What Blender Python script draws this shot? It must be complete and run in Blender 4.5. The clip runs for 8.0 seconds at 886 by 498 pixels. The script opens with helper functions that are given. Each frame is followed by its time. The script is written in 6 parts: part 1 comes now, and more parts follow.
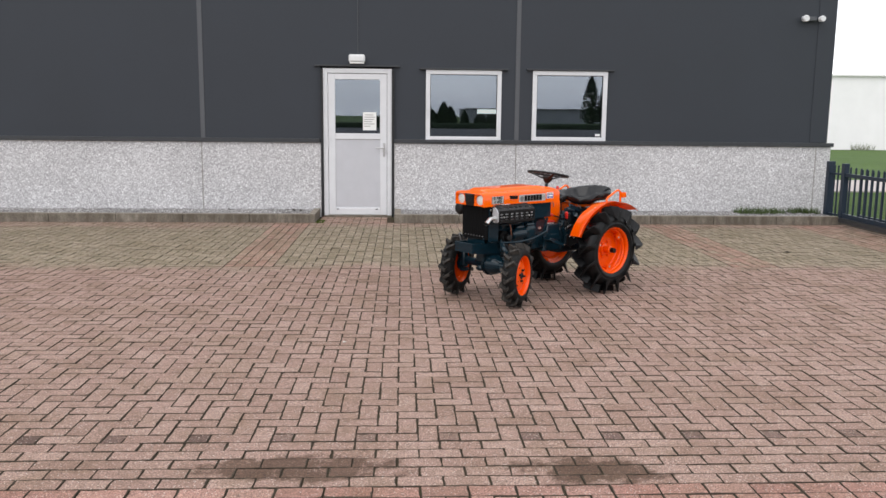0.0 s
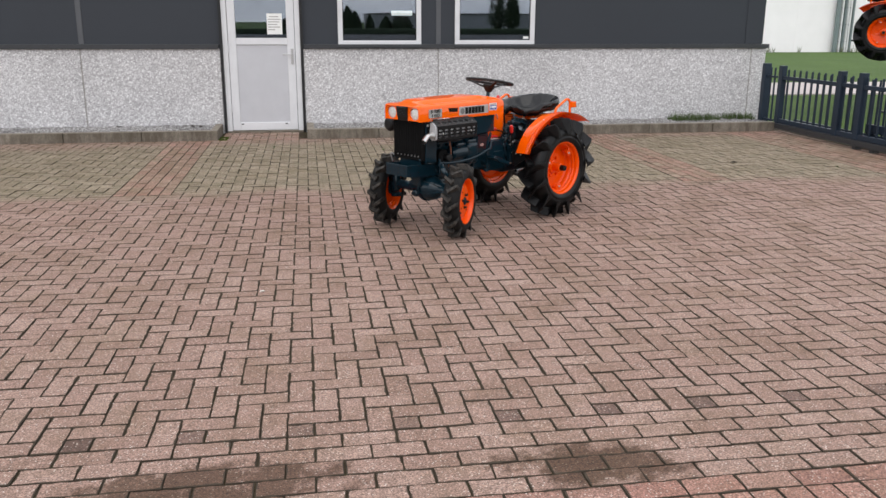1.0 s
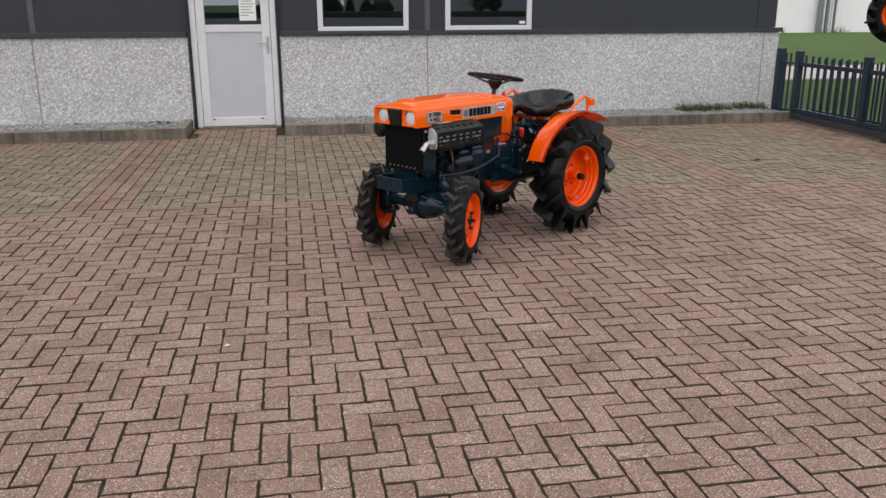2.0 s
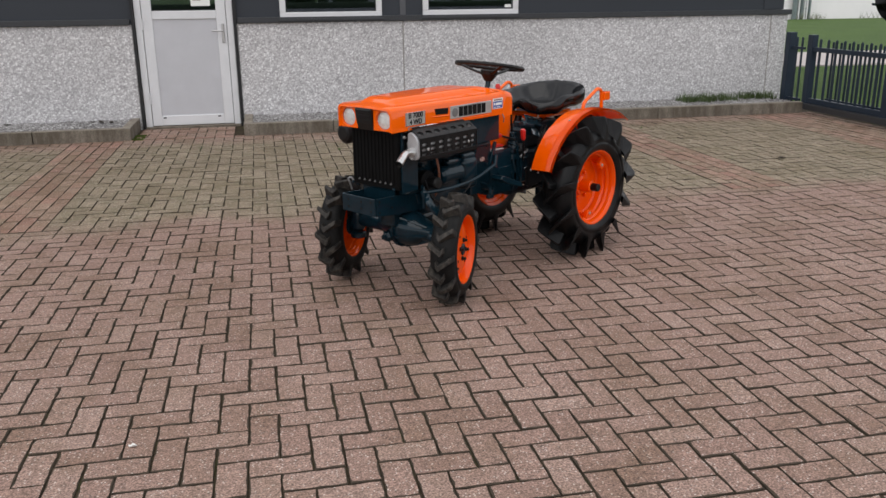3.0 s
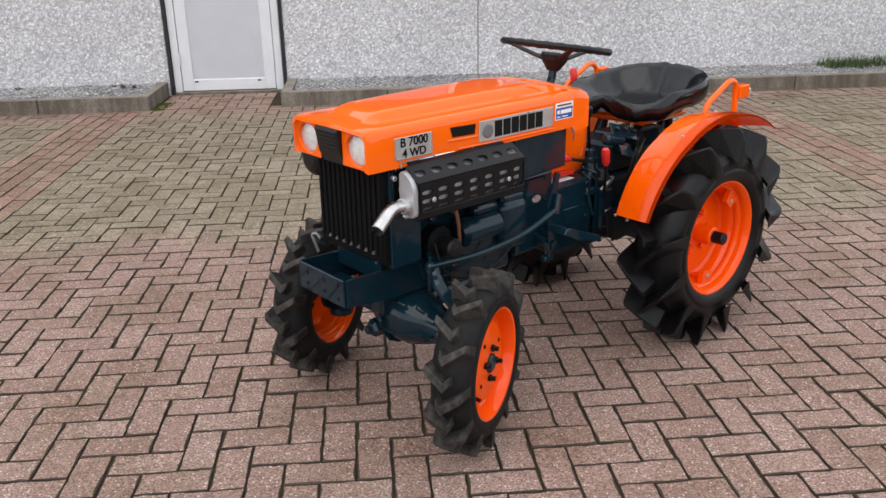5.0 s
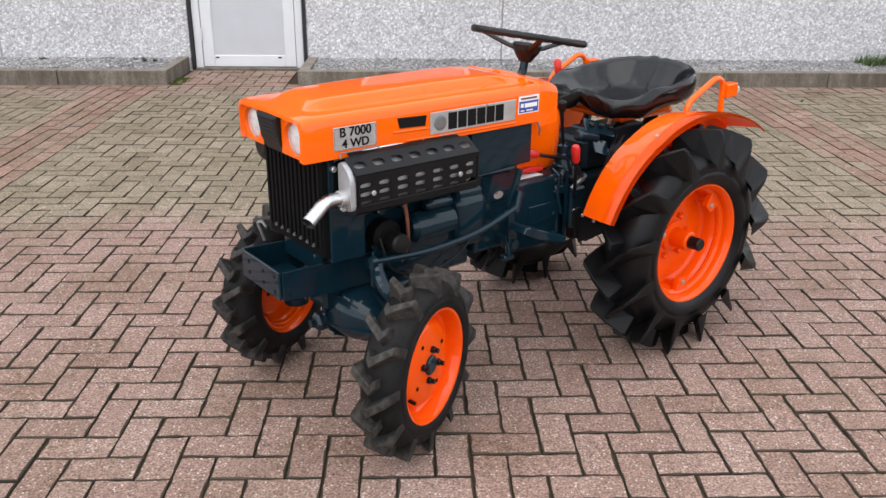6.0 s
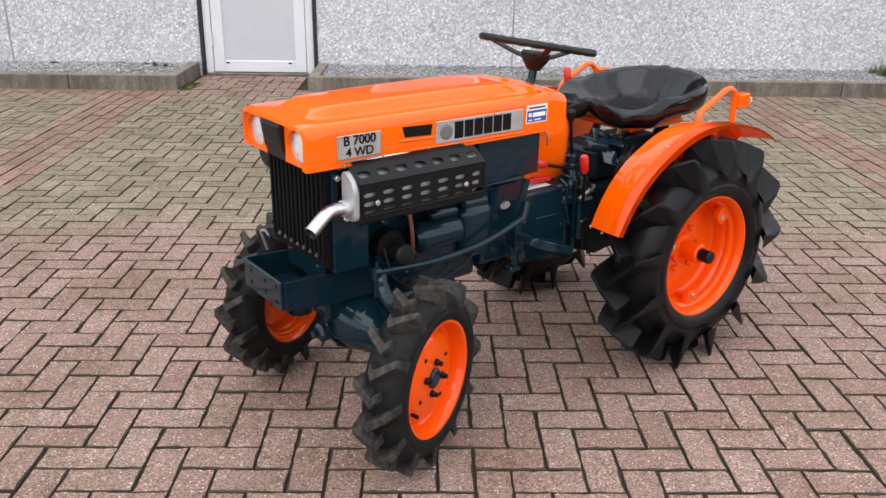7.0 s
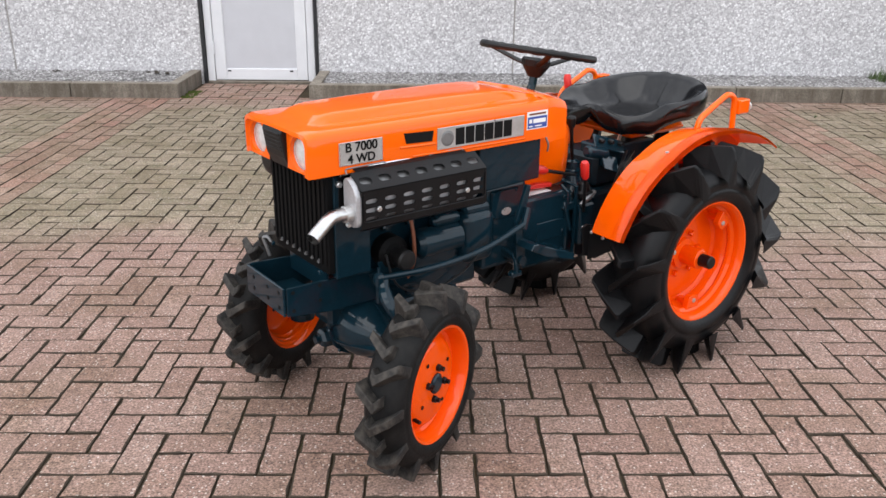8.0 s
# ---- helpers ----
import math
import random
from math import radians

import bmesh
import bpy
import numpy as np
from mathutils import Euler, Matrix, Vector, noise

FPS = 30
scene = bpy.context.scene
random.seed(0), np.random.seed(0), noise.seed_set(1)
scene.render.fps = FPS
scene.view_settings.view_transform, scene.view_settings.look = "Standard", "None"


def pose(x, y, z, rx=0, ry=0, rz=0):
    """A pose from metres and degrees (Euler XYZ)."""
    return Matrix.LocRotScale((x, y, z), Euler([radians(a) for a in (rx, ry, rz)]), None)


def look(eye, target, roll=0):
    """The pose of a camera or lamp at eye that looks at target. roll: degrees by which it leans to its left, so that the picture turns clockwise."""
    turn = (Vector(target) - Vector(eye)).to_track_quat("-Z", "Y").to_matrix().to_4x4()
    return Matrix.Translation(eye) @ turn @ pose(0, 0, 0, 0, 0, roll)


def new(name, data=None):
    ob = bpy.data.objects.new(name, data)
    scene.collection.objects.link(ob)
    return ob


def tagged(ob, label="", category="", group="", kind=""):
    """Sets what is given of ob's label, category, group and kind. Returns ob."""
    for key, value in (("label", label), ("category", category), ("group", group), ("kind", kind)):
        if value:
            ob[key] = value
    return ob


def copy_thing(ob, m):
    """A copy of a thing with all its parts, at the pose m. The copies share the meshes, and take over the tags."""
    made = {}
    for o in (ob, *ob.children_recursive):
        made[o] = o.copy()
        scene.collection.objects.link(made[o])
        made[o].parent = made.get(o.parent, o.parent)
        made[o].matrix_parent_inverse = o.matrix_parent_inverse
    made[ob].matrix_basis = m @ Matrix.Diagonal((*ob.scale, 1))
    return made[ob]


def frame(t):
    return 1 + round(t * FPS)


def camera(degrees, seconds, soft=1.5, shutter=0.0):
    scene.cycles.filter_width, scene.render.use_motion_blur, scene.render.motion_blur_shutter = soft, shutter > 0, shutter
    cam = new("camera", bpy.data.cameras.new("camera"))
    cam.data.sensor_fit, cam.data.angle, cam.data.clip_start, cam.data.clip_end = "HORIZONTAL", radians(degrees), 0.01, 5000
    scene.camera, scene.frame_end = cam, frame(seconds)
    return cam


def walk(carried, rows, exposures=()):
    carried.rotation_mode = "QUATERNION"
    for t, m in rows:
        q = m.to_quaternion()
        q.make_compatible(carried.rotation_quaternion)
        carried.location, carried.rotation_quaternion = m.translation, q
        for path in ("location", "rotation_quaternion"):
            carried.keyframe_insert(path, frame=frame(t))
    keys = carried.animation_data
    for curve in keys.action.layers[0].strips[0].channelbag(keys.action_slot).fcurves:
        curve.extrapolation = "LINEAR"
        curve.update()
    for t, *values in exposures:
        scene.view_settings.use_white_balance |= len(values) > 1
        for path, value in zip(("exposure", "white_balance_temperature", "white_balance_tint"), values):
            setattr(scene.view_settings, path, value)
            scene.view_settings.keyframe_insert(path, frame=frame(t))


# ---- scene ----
from mathutils.bvhtree import BVHTree

cam = camera(55.6, 8.0)
PATH = [
    (0, (0.022, 0.512, 1.636), (0.119, 2.485, 1.324), 0.6),
    (0.5, (-0.041, 0.976, 1.586), (0.207, 2.913, 1.151), 0.6),
    (1, (-0.086, 1.537, 1.577), (0.22, 3.443, 1.056), 0.2),
    (1.2, (-0.096, 1.748, 1.621), (0.254, 3.648, 1.106), 0.4),
    (2.3, (0.009, 2.903, 1.566), (0.352, 4.79, 0.997), -0.3),
    (2.5, (0.049, 3.155, 1.537), (0.412, 5.042, 0.983), -0.1),
    (3, (0.134, 3.71, 1.496), (0.527, 5.583, 0.917), -0.6),
    (3.5, (0.271, 4.185, 1.508), (0.606, 6.051, 0.87), -0.9),
    (4, (0.407, 4.693, 1.487), (0.729, 6.549, 0.816), -0.6),
    (4.5, (0.608, 5.072, 1.469), (0.909, 6.932, 0.796), -0.7),
    (4.7, (0.648, 5.248, 1.481), (0.878, 7.114, 0.797), -1.3),
    (5.8, (0.991, 5.484, 1.484), (1.06, 7.345, 0.754), 0.3),
    (6, (1.02, 5.484, 1.484), (1.077, 7.342, 0.747), 0.5),
    (6.5, (1.043, 5.51, 1.484), (1.076, 7.37, 0.751), 0.7),
    (7, (1.036, 5.526, 1.483), (1.069, 7.39, 0.759), 0.8),
    (7.5, (1.035, 5.519, 1.483), (1.069, 7.387, 0.77), 0.7),
    (8, (1.035, 5.514, 1.483), (1.065, 7.384, 0.775), 0.6),
]
walk(cam, [(t, look(eye, target, roll)) for t, eye, target, roll in PATH],
     [(0.0, 0.12, 6500, 10), (1.0, 0.05, 6500, 10), (2.5, -0.3, 6550, 10), (3.5, -0.24, 6550, 10), (4.5, -0.03, 6450, 10), (6.0, 0.37, 6340, 10), (8.0, 0.38, 6340, 10)])

# ---- light ----
world = bpy.data.worlds.new("overcast_sky")
scene.world = world
world.use_nodes = True
wn, wl = world.node_tree.nodes, world.node_tree.links
wn.clear()
sky = wn.new("ShaderNodeTexSky")
sky.sky_type, sky.sun_disc = "NISHITA", False
sky.sun_elevation, sky.sun_rotation = radians(50), radians(215)
cloud = wn.new("ShaderNodeTexNoise")
cloud.inputs["Scale"].default_value, cloud.inputs["Detail"].default_value = 3.0, 6.0
w_map = wn.new("ShaderNodeMapping")
w_map.inputs["Scale"].default_value = (1.0, 1.0, 3.5)
w_co = wn.new("ShaderNodeTexCoord")
wl.new(w_co.outputs["Generated"], w_map.inputs["Vector"])
wl.new(w_map.outputs["Vector"], cloud.inputs["Vector"])
w_ramp = wn.new("ShaderNodeValToRGB")
w_ramp.color_ramp.elements[0].position, w_ramp.color_ramp.elements[1].position = 0.35, 0.65
w_ramp.color_ramp.elements[0].color, w_ramp.color_ramp.elements[1].color = (6.5, 6.7, 7.2, 1), (10.5, 10.5, 10.6, 1)
wl.new(cloud.outputs["Fac"], w_ramp.inputs["Fac"])
w_mix = wn.new("ShaderNodeMixRGB")
w_mix.inputs["Fac"].default_value = 0.9
wl.new(sky.outputs["Color"], w_mix.inputs["Color1"])
wl.new(w_ramp.outputs["Color"], w_mix.inputs["Color2"])
w_bg = wn.new("ShaderNodeBackground")
w_bg.inputs["Strength"].default_value = 0.17
wl.new(w_mix.outputs["Color"], w_bg.inputs["Color"])
w_out = wn.new("ShaderNodeOutputWorld")
wl.new(w_bg.outputs["Background"], w_out.inputs["Surface"])

sun_data = bpy.data.lights.new("sun", "SUN")
sun_data.energy, sun_data.angle, sun_data.color = 1.0, radians(65), (1.0, 0.97, 0.93)
sun = new("sun", sun_data)
sun.matrix_world = look((0, 0, 30), (11, 15, 0))


# ---- materials ----
def shader(name, rough=0.5, metal=0.0, spec=0.5, coat=0.0):
    """A material with a principled shader; returns it with its nodes, links and shader."""
    m = bpy.data.materials.new(name)
    m.use_nodes = True
    n, l = m.node_tree.nodes, m.node_tree.links
    b = n["Principled BSDF"]
    b.inputs["Roughness"].default_value, b.inputs["Metallic"].default_value = rough, metal
    b.inputs["Specular IOR Level"].default_value, b.inputs["Coat Weight"].default_value = spec, coat
    b.inputs["Coat Roughness"].default_value = 0.08
    return m, n, l, b


def position(n, l, scale=1.0, obj=False):
    c = n.new("ShaderNodeTexCoord") if obj else n.new("ShaderNodeNewGeometry")
    mp = n.new("ShaderNodeMapping")
    s = scale if isinstance(scale, tuple) else (scale,) * 3
    mp.inputs["Scale"].default_value = s
    l.new(c.outputs["Object" if obj else "Position"], mp.inputs["Vector"])
    return mp.outputs["Vector"]


def noise_tex(n, l, vec, scale, detail=4.0, rough=0.6):
    t = n.new("ShaderNodeTexNoise")
    t.inputs["Scale"].default_value, t.inputs["Detail"].default_value, t.inputs["Roughness"].default_value = scale, detail, rough
    l.new(vec, t.inputs["Vector"])
    return t.outputs["Fac"]


def ramp(n, l, fac, stops):
    r = n.new("ShaderNodeValToRGB")
    e = r.color_ramp.elements
    while len(e) < len(stops):
        e.new(0.5)
    for k, (p, c) in enumerate(stops):
        e[k].position = p
        e[k].color = (*c, 1) if len(c) == 3 else c
    l.new(fac, r.inputs["Fac"])
    return r.outputs["Color"]


def grey(v):
    return (v, v, v)


def mix(n, l, fac, a, b, blend="MIX"):
    x = n.new("ShaderNodeMixRGB")
    x.blend_type = blend
    for sock, val in (("Fac", fac), ("Color1", a), ("Color2", b)):
        if isinstance(val, (int, float)):
            x.inputs[sock].default_value = val
        elif isinstance(val, tuple):
            x.inputs[sock].default_value = (*val, 1)
        else:
            l.new(val, x.inputs[sock])
    return x.outputs["Color"]


def math_node(n, l, op, a, b=0.0, clamp=False):
    x = n.new("ShaderNodeMath")
    x.operation, x.use_clamp = op, clamp
    for k, val in enumerate((a, b)):
        if isinstance(val, (int, float)):
            x.inputs[k].default_value = val
        else:
            l.new(val, x.inputs[k])
    return x.outputs[0]


def bump(n, l, b, height, strength=0.3, distance=0.01):
    x = n.new("ShaderNodeBump")
    x.inputs["Strength"].default_value, x.inputs["Distance"].default_value = strength, distance
    l.new(height, x.inputs["Height"])
    l.new(x.outputs["Normal"], b.inputs["Normal"])


def plain(name, col, rough=0.5, metal=0.0, var=0.12, scale=6.0, relief=0.0, fine=120.0, spec=0.5, coat=0.0, coat_rough=0.08, dust=0.0, dustcol=(0.18, 0.16, 0.13), obj=True):
    """A surface of one colour with soft variation, wear in its gloss, fine relief and, if wanted, dust."""
    m, n, l, b = shader(name, rough, metal, spec, coat)
    b.inputs["Coat Roughness"].default_value = coat_rough
    v = position(n, l, 1.0, obj)
    big = noise_tex(n, l, v, scale)
    small = noise_tex(n, l, v, fine, 3.0)
    lo, hi = tuple(c * (1 - var) for c in col), tuple(min(1, c * (1 + var)) for c in col)
    c = ramp(n, l, big, [(0.3, lo), (0.7, hi)])
    c = mix(n, l, 0.35 * min(1, var * 4), c, ramp(n, l, small, [(0.35, grey(0.35)), (0.65, grey(0.65))]), "OVERLAY")
    if dust:
        f = ramp(n, l, noise_tex(n, l, v, scale * 1.7, 6.0, 0.7), [(0.42, grey(0.0)), (0.72, grey(dust))])
        c = mix(n, l, f, c, dustcol)
    l.new(c, b.inputs["Base Color"])
    r = ramp(n, l, big, [(0.25, grey(max(0.02, rough - 0.08))), (0.75, grey(min(1, rough + 0.1)))])
    l.new(r, b.inputs["Roughness"])
    if relief:
        bump(n, l, b, small, relief, 0.003)
    return m


def paver_material(name, per_object):
    """Weathered concrete pavers: brown-red, with a greyer, mossier field by the wall and old red bricks by the camera."""
    m, n, l, b = shader(name, 0.82, spec=0.35)
    v = position(n, l)
    if per_object:
        r = n.new("ShaderNodeObjectInfo").outputs["Random"]
    else:
        r = n.new("ShaderNodeNewGeometry").outputs["Random Per Island"]
    base = ramp(n, l, r, [(0.0, (0.235, 0.149, 0.118)), (0.3, (0.257, 0.165, 0.132)), (0.7, (0.271, 0.178, 0.143)), (1.0, (0.291, 0.196, 0.159))])
    mossy = ramp(n, l, r, [(0.0, (0.205, 0.165, 0.113)), (0.5, (0.24, 0.194, 0.135)), (1.0, (0.278, 0.226, 0.16))])
    redder = ramp(n, l, r, [(0.0, (0.25, 0.115, 0.09)), (1.0, (0.34, 0.18, 0.142))])
    at = n.new("ShaderNodeSeparateXYZ")
    g = n.new("ShaderNodeNewGeometry")
    l.new(g.outputs["Position"], at.inputs[0])
    big = noise_tex(n, l, v, 0.9, 5.0, 0.6)
    soft = math_node(n, l, "MULTIPLY", math_node(n, l, "SUBTRACT", big, 0.5), 1.3)
    yy = math_node(n, l, "ADD", at.outputs["Y"], soft)
    inner = ramp(n, l, math_node(n, l, "MULTIPLY", math_node(n, l, "SUBTRACT", yy, 9.0), 0.25), [(0.08, grey(0.0)), (0.2, grey(0.9)), (0.93, grey(0.9)), (1.0, grey(0.25))])
    c = mix(n, l, inner, base, mossy)
    green = ramp(n, l, noise_tex(n, l, v, 6.5, 6.0, 0.7), [(0.44, grey(0.0)), (0.68, grey(0.65))])
    c = mix(n, l, mix(n, l, 1.0, green, inner, "MULTIPLY"), c, (0.13, 0.12, 0.068))
    strip = n.new("ShaderNodeAttribute")
    strip.attribute_name = "red"
    if per_object:
        strip.attribute_type = "OBJECT"
    c = mix(n, l, math_node(n, l, "MAXIMUM", strip.outputs["Fac"], 0.0, True), c, redder)
    c = mix(n, l, math_node(n, l, "MULTIPLY", strip.outputs["Fac"], -1.0, True), c, (0.1, 0.06, 0.048))
    # aggregate grain: pale and dark chips in the face of each block
    grain = noise_tex(n, l, v, 135.0, 3.0, 0.7)
    c = mix(n, l, 0.68, c, ramp(n, l, grain, [(0.36, grey(0.06)), (0.5, grey(0.5)), (0.64, grey(0.95))]), "OVERLAY")
    mottle = noise_tex(n, l, v, 34.0, 4.0, 0.65)
    c = mix(n, l, 0.45, c, ramp(n, l, mottle, [(0.3, grey(0.25)), (0.7, grey(0.75))]), "OVERLAY")
    chips = n.new("ShaderNodeTexVoronoi")
    chips.inputs["Scale"].default_value = 115.0
    l.new(v, chips.inputs["Vector"])
    light = ramp(n, l, chips.outputs["Color"], [(0.68, grey(0.0)), (0.84, grey(0.95))])
    near = ramp(n, l, chips.outputs["Distance"], [(0.2, grey(1.0)), (0.45, grey(0.0))])
    c = mix(n, l, mix(n, l, 1.0, light, near, "MULTIPLY"), c, (0.7, 0.61, 0.55))
    stain = ramp(n, l, noise_tex(n, l, v, 2.2, 6.0, 0.7), [(0.32, (0.74, 0.72, 0.64)), (0.55, grey(1.0))])
    c = mix(n, l, 1.0, c, stain, "MULTIPLY")
    # two old oil and tyre stains
    for sx, sy, rx, ry, k in ((-0.4, 4.27, 0.6, 0.17, 0.9), (0.92, 4.2, 0.38, 0.2, 0.95)):
        dx = math_node(n, l, "DIVIDE", math_node(n, l, "SUBTRACT", at.outputs["X"], sx), rx)
        dy = math_node(n, l, "DIVIDE", math_node(n, l, "SUBTRACT", at.outputs["Y"], sy), ry)
        d = math_node(n, l, "ADD", math_node(n, l, "MULTIPLY", dx, dx), math_node(n, l, "MULTIPLY", dy, dy))
        d = math_node(n, l, "ADD", d, math_node(n, l, "MULTIPLY", math_node(n, l, "SUBTRACT", noise_tex(n, l, v, 5.0, 5.0, 0.7), 0.5), 4.2))
        c = mix(n, l, ramp(n, l, d, [(0.35, grey(k)), (0.9, grey(0.0))]), c, (0.34, 0.29, 0.23), "MULTIPLY")
    l.new(c, b.inputs["Base Color"])
    l.new(ramp(n, l, grain, [(0.3, grey(0.72)), (0.7, grey(0.92))]), b.inputs["Roughness"])
    bump(n, l, b, grain, 0.55, 0.004)
    return m


def joint_material():
    m, n, l, b = shader("joint_sand_and_moss", 0.95, spec=0.2)
    v = position(n, l)
    f = noise_tex(n, l, v, 5.0, 6.0, 0.7)
    c = ramp(n, l, f, [(0.35, (0.037, 0.0265, 0.0175)), (0.54, (0.051, 0.038, 0.022)), (0.72, (0.05, 0.056, 0.018))])
    c = mix(n, l, 0.5, c, ramp(n, l, noise_tex(n, l, v, 90.0), [(0.3, grey(0.2)), (0.7, grey(0.8))]), "OVERLAY")
    l.new(c, b.inputs["Base Color"])
    bump(n, l, b, noise_tex(n, l, v, 60.0), 0.8, 0.01)
    return m


def aggregate_material():
    """Washed concrete with white, grey and dark pebbles."""
    m, n, l, b = shader("washed_aggregate", 0.85, spec=0.3)
    v = position(n, l)
    vo = n.new("ShaderNodeTexVoronoi")
    vo.inputs["Scale"].default_value = 62.0
    vw = mix(n, l, 0.035, v, noise_tex(n, l, v, 40.0))
    l.new(vw, vo.inputs["Vector"])
    sep = n.new("ShaderNodeSeparateColor")
    l.new(vo.outputs["Color"], sep.inputs[0])
    c = ramp(n, l, sep.outputs[0], [(0.0, (0.4, 0.382, 0.39)), (0.3, (0.53, 0.513, 0.52)), (0.6, (0.625, 0.61, 0.615)), (0.85, (0.735, 0.722, 0.724)), (1.0, (0.9, 0.89, 0.885))])
    edge = ramp(n, l, vo.outputs["Distance"], [(0.35, grey(1.0)), (0.8, grey(0.78))])
    c = mix(n, l, 1.0, c, edge, "MULTIPLY")
    broad = ramp(n, l, noise_tex(n, l, position(n, l, (0.7, 0.7, 0.35)), 1.6, 6.0, 0.65), [(0.3, grey(0.84)), (0.7, grey(1.0))])
    c = mix(n, l, 1.0, c, broad, "MULTIPLY")
    l.new(c, b.inputs["Base Color"])
    h = ramp(n, l, vo.outputs["Distance"], [(0.0, grey(1.0)), (0.8, grey(0.0))])
    bump(n, l, b, h, 0.4, 0.004)
    return m


def gravel_material():
    """Loose grey gravel: stones of several greys with dark gaps."""
    m, n, l, b = shader("grey_gravel", 0.9, spec=0.3)
    v = position(n, l)
    vo = n.new("ShaderNodeTexVoronoi")
    vo.inputs["Scale"].default_value = 48.0
    l.new(v, vo.inputs["Vector"])
    sep = n.new("ShaderNodeSeparateColor")
    l.new(vo.outputs["Color"], sep.inputs[0])
    c = ramp(n, l, sep.outputs[0], [(0.0, (0.2, 0.19, 0.185)), (0.4, (0.34, 0.325, 0.32)), (0.8, (0.48, 0.465, 0.46)), (1.0, (0.66, 0.645, 0.63))])
    c = mix(n, l, 1.0, c, ramp(n, l, vo.outputs["Distance"], [(0.3, grey(1.0)), (0.75, grey(0.5))]), "MULTIPLY")
    c = mix(n, l, 1.0, c, ramp(n, l, noise_tex(n, l, v, 1.6, 5.0, 0.7), [(0.35, grey(0.6)), (0.6, grey(1.0))]), "MULTIPLY")
    l.new(c, b.inputs["Base Color"])
    bump(n, l, b, ramp(n, l, vo.outputs["Distance"], [(0.0, grey(1.0)), (0.8, grey(0.0))]), 0.8, 0.012)
    return m


def strip_material():
    m, n, l, b = shader("lit_strip", 0.4)
    b.inputs["Base Color"].default_value = (0.9, 0.9, 0.9, 1)
    b.inputs["Emission Color"].default_value = (1.0, 0.98, 0.95, 1)
    b.inputs["Emission Strength"].default_value = 0.9
    return m


def grass_material():
    m, n, l, b = shader("lawn_grass", 0.85, spec=0.25)
    v = position(n, l)
    c = ramp(n, l, noise_tex(n, l, v, 0.35, 6.0, 0.65), [(0.3, (0.036, 0.075, 0.008)), (0.7, (0.062, 0.112, 0.014))])
    c = mix(n, l, 0.5, c, ramp(n, l, noise_tex(n, l, v, 25.0, 4.0), [(0.3, grey(0.25)), (0.7, grey(0.75))]), "OVERLAY")
    l.new(c, b.inputs["Base Color"])
    bump(n, l, b, noise_tex(n, l, v, 30.0), 0.7, 0.03)
    return m


def glass_material(name, tint=(0.9, 0.95, 0.95), ior=1.9):
    m = bpy.data.materials.new(name)
    m.use_nodes = True
    n, l = m.node_tree.nodes, m.node_tree.links
    n.clear()
    fr = n.new("ShaderNodeFresnel")
    fr.inputs["IOR"].default_value = ior
    t, g, x, o = n.new("ShaderNodeBsdfTransparent"), n.new("ShaderNodeBsdfGlossy"), n.new("ShaderNodeMixShader"), n.new("ShaderNodeOutputMaterial")
    t.inputs["Color"].default_value = (*tint, 1)
    g.inputs["Roughness"].default_value = 0.01
    g.inputs["Color"].default_value = (0.82, 0.87, 1.0, 1)
    l.new(fr.outputs[0], x.inputs[0])
    l.new(t.outputs[0], x.inputs[1])
    l.new(g.outputs[0], x.inputs[2])
    l.new(x.outputs[0], o.inputs["Surface"])
    return m


def kerb_material():
    """Weathered kerb concrete: pale worn top, dark water streaks down the faces, some moss at the foot."""
    m, n, l, b = shader("kerb_concrete", 0.9, spec=0.3)
    v = position(n, l)
    c = ramp(n, l, noise_tex(n, l, v, 5.0, 6.0, 0.65), [(0.3, (0.145, 0.124, 0.098)), (0.7, (0.285, 0.25, 0.208))])
    c = mix(n, l, 0.6, c, ramp(n, l, noise_tex(n, l, v, 110.0), [(0.3, grey(0.2)), (0.7, grey(0.8))]), "OVERLAY")
    streak = noise_tex(n, l, position(n, l, (7.0, 7.0, 1.6)), 1.0, 5.0, 0.7)
    g = n.new("ShaderNodeNewGeometry")
    sep = n.new("ShaderNodeSeparateXYZ")
    l.new(g.outputs["Normal"], sep.inputs[0])
    face = math_node(n, l, "SUBTRACT", 1.0, math_node(n, l, "ABSOLUTE", sep.outputs["Z"]), True)
    f = mix(n, l, 1.0, ramp(n, l, streak, [(0.36, grey(0.1)), (0.62, grey(0.85))]), face, "MULTIPLY")
    c = mix(n, l, f, c, (0.085, 0.07, 0.052))
    l.new(c, b.inputs["Base Color"])
    bump(n, l, b, noise_tex(n, l, v, 70.0), 0.5, 0.006)
    return m


M_PAVER = paver_material("concrete_paver", True)
M_PAVERS = paver_material("concrete_pavers", False)
M_JOINT = joint_material()
M_AGG = aggregate_material()
M_GRASS = grass_material()
M_DIRT = plain("dirty_paver_side", (0.058, 0.045, 0.033), 0.95, var=0.3, scale=20.0, spec=0.2, obj=False)
M_GLASS = glass_material("window_glass", ior=2.2)
M_KERB = kerb_material()
M_MOSS = plain("moss", (0.05, 0.065, 0.014), 0.95, var=0.4, scale=30.0, relief=0.8, fine=150.0, spec=0.1, obj=False)
M_CLAD = plain("dark_cladding", (0.031, 0.0355, 0.044), 0.55, var=0.08, scale=0.8, fine=60.0, spec=0.35, obj=False)
M_CLAD_JOINT = plain("cladding_joint", (0.075, 0.078, 0.086), 0.45, var=0.06, obj=False)
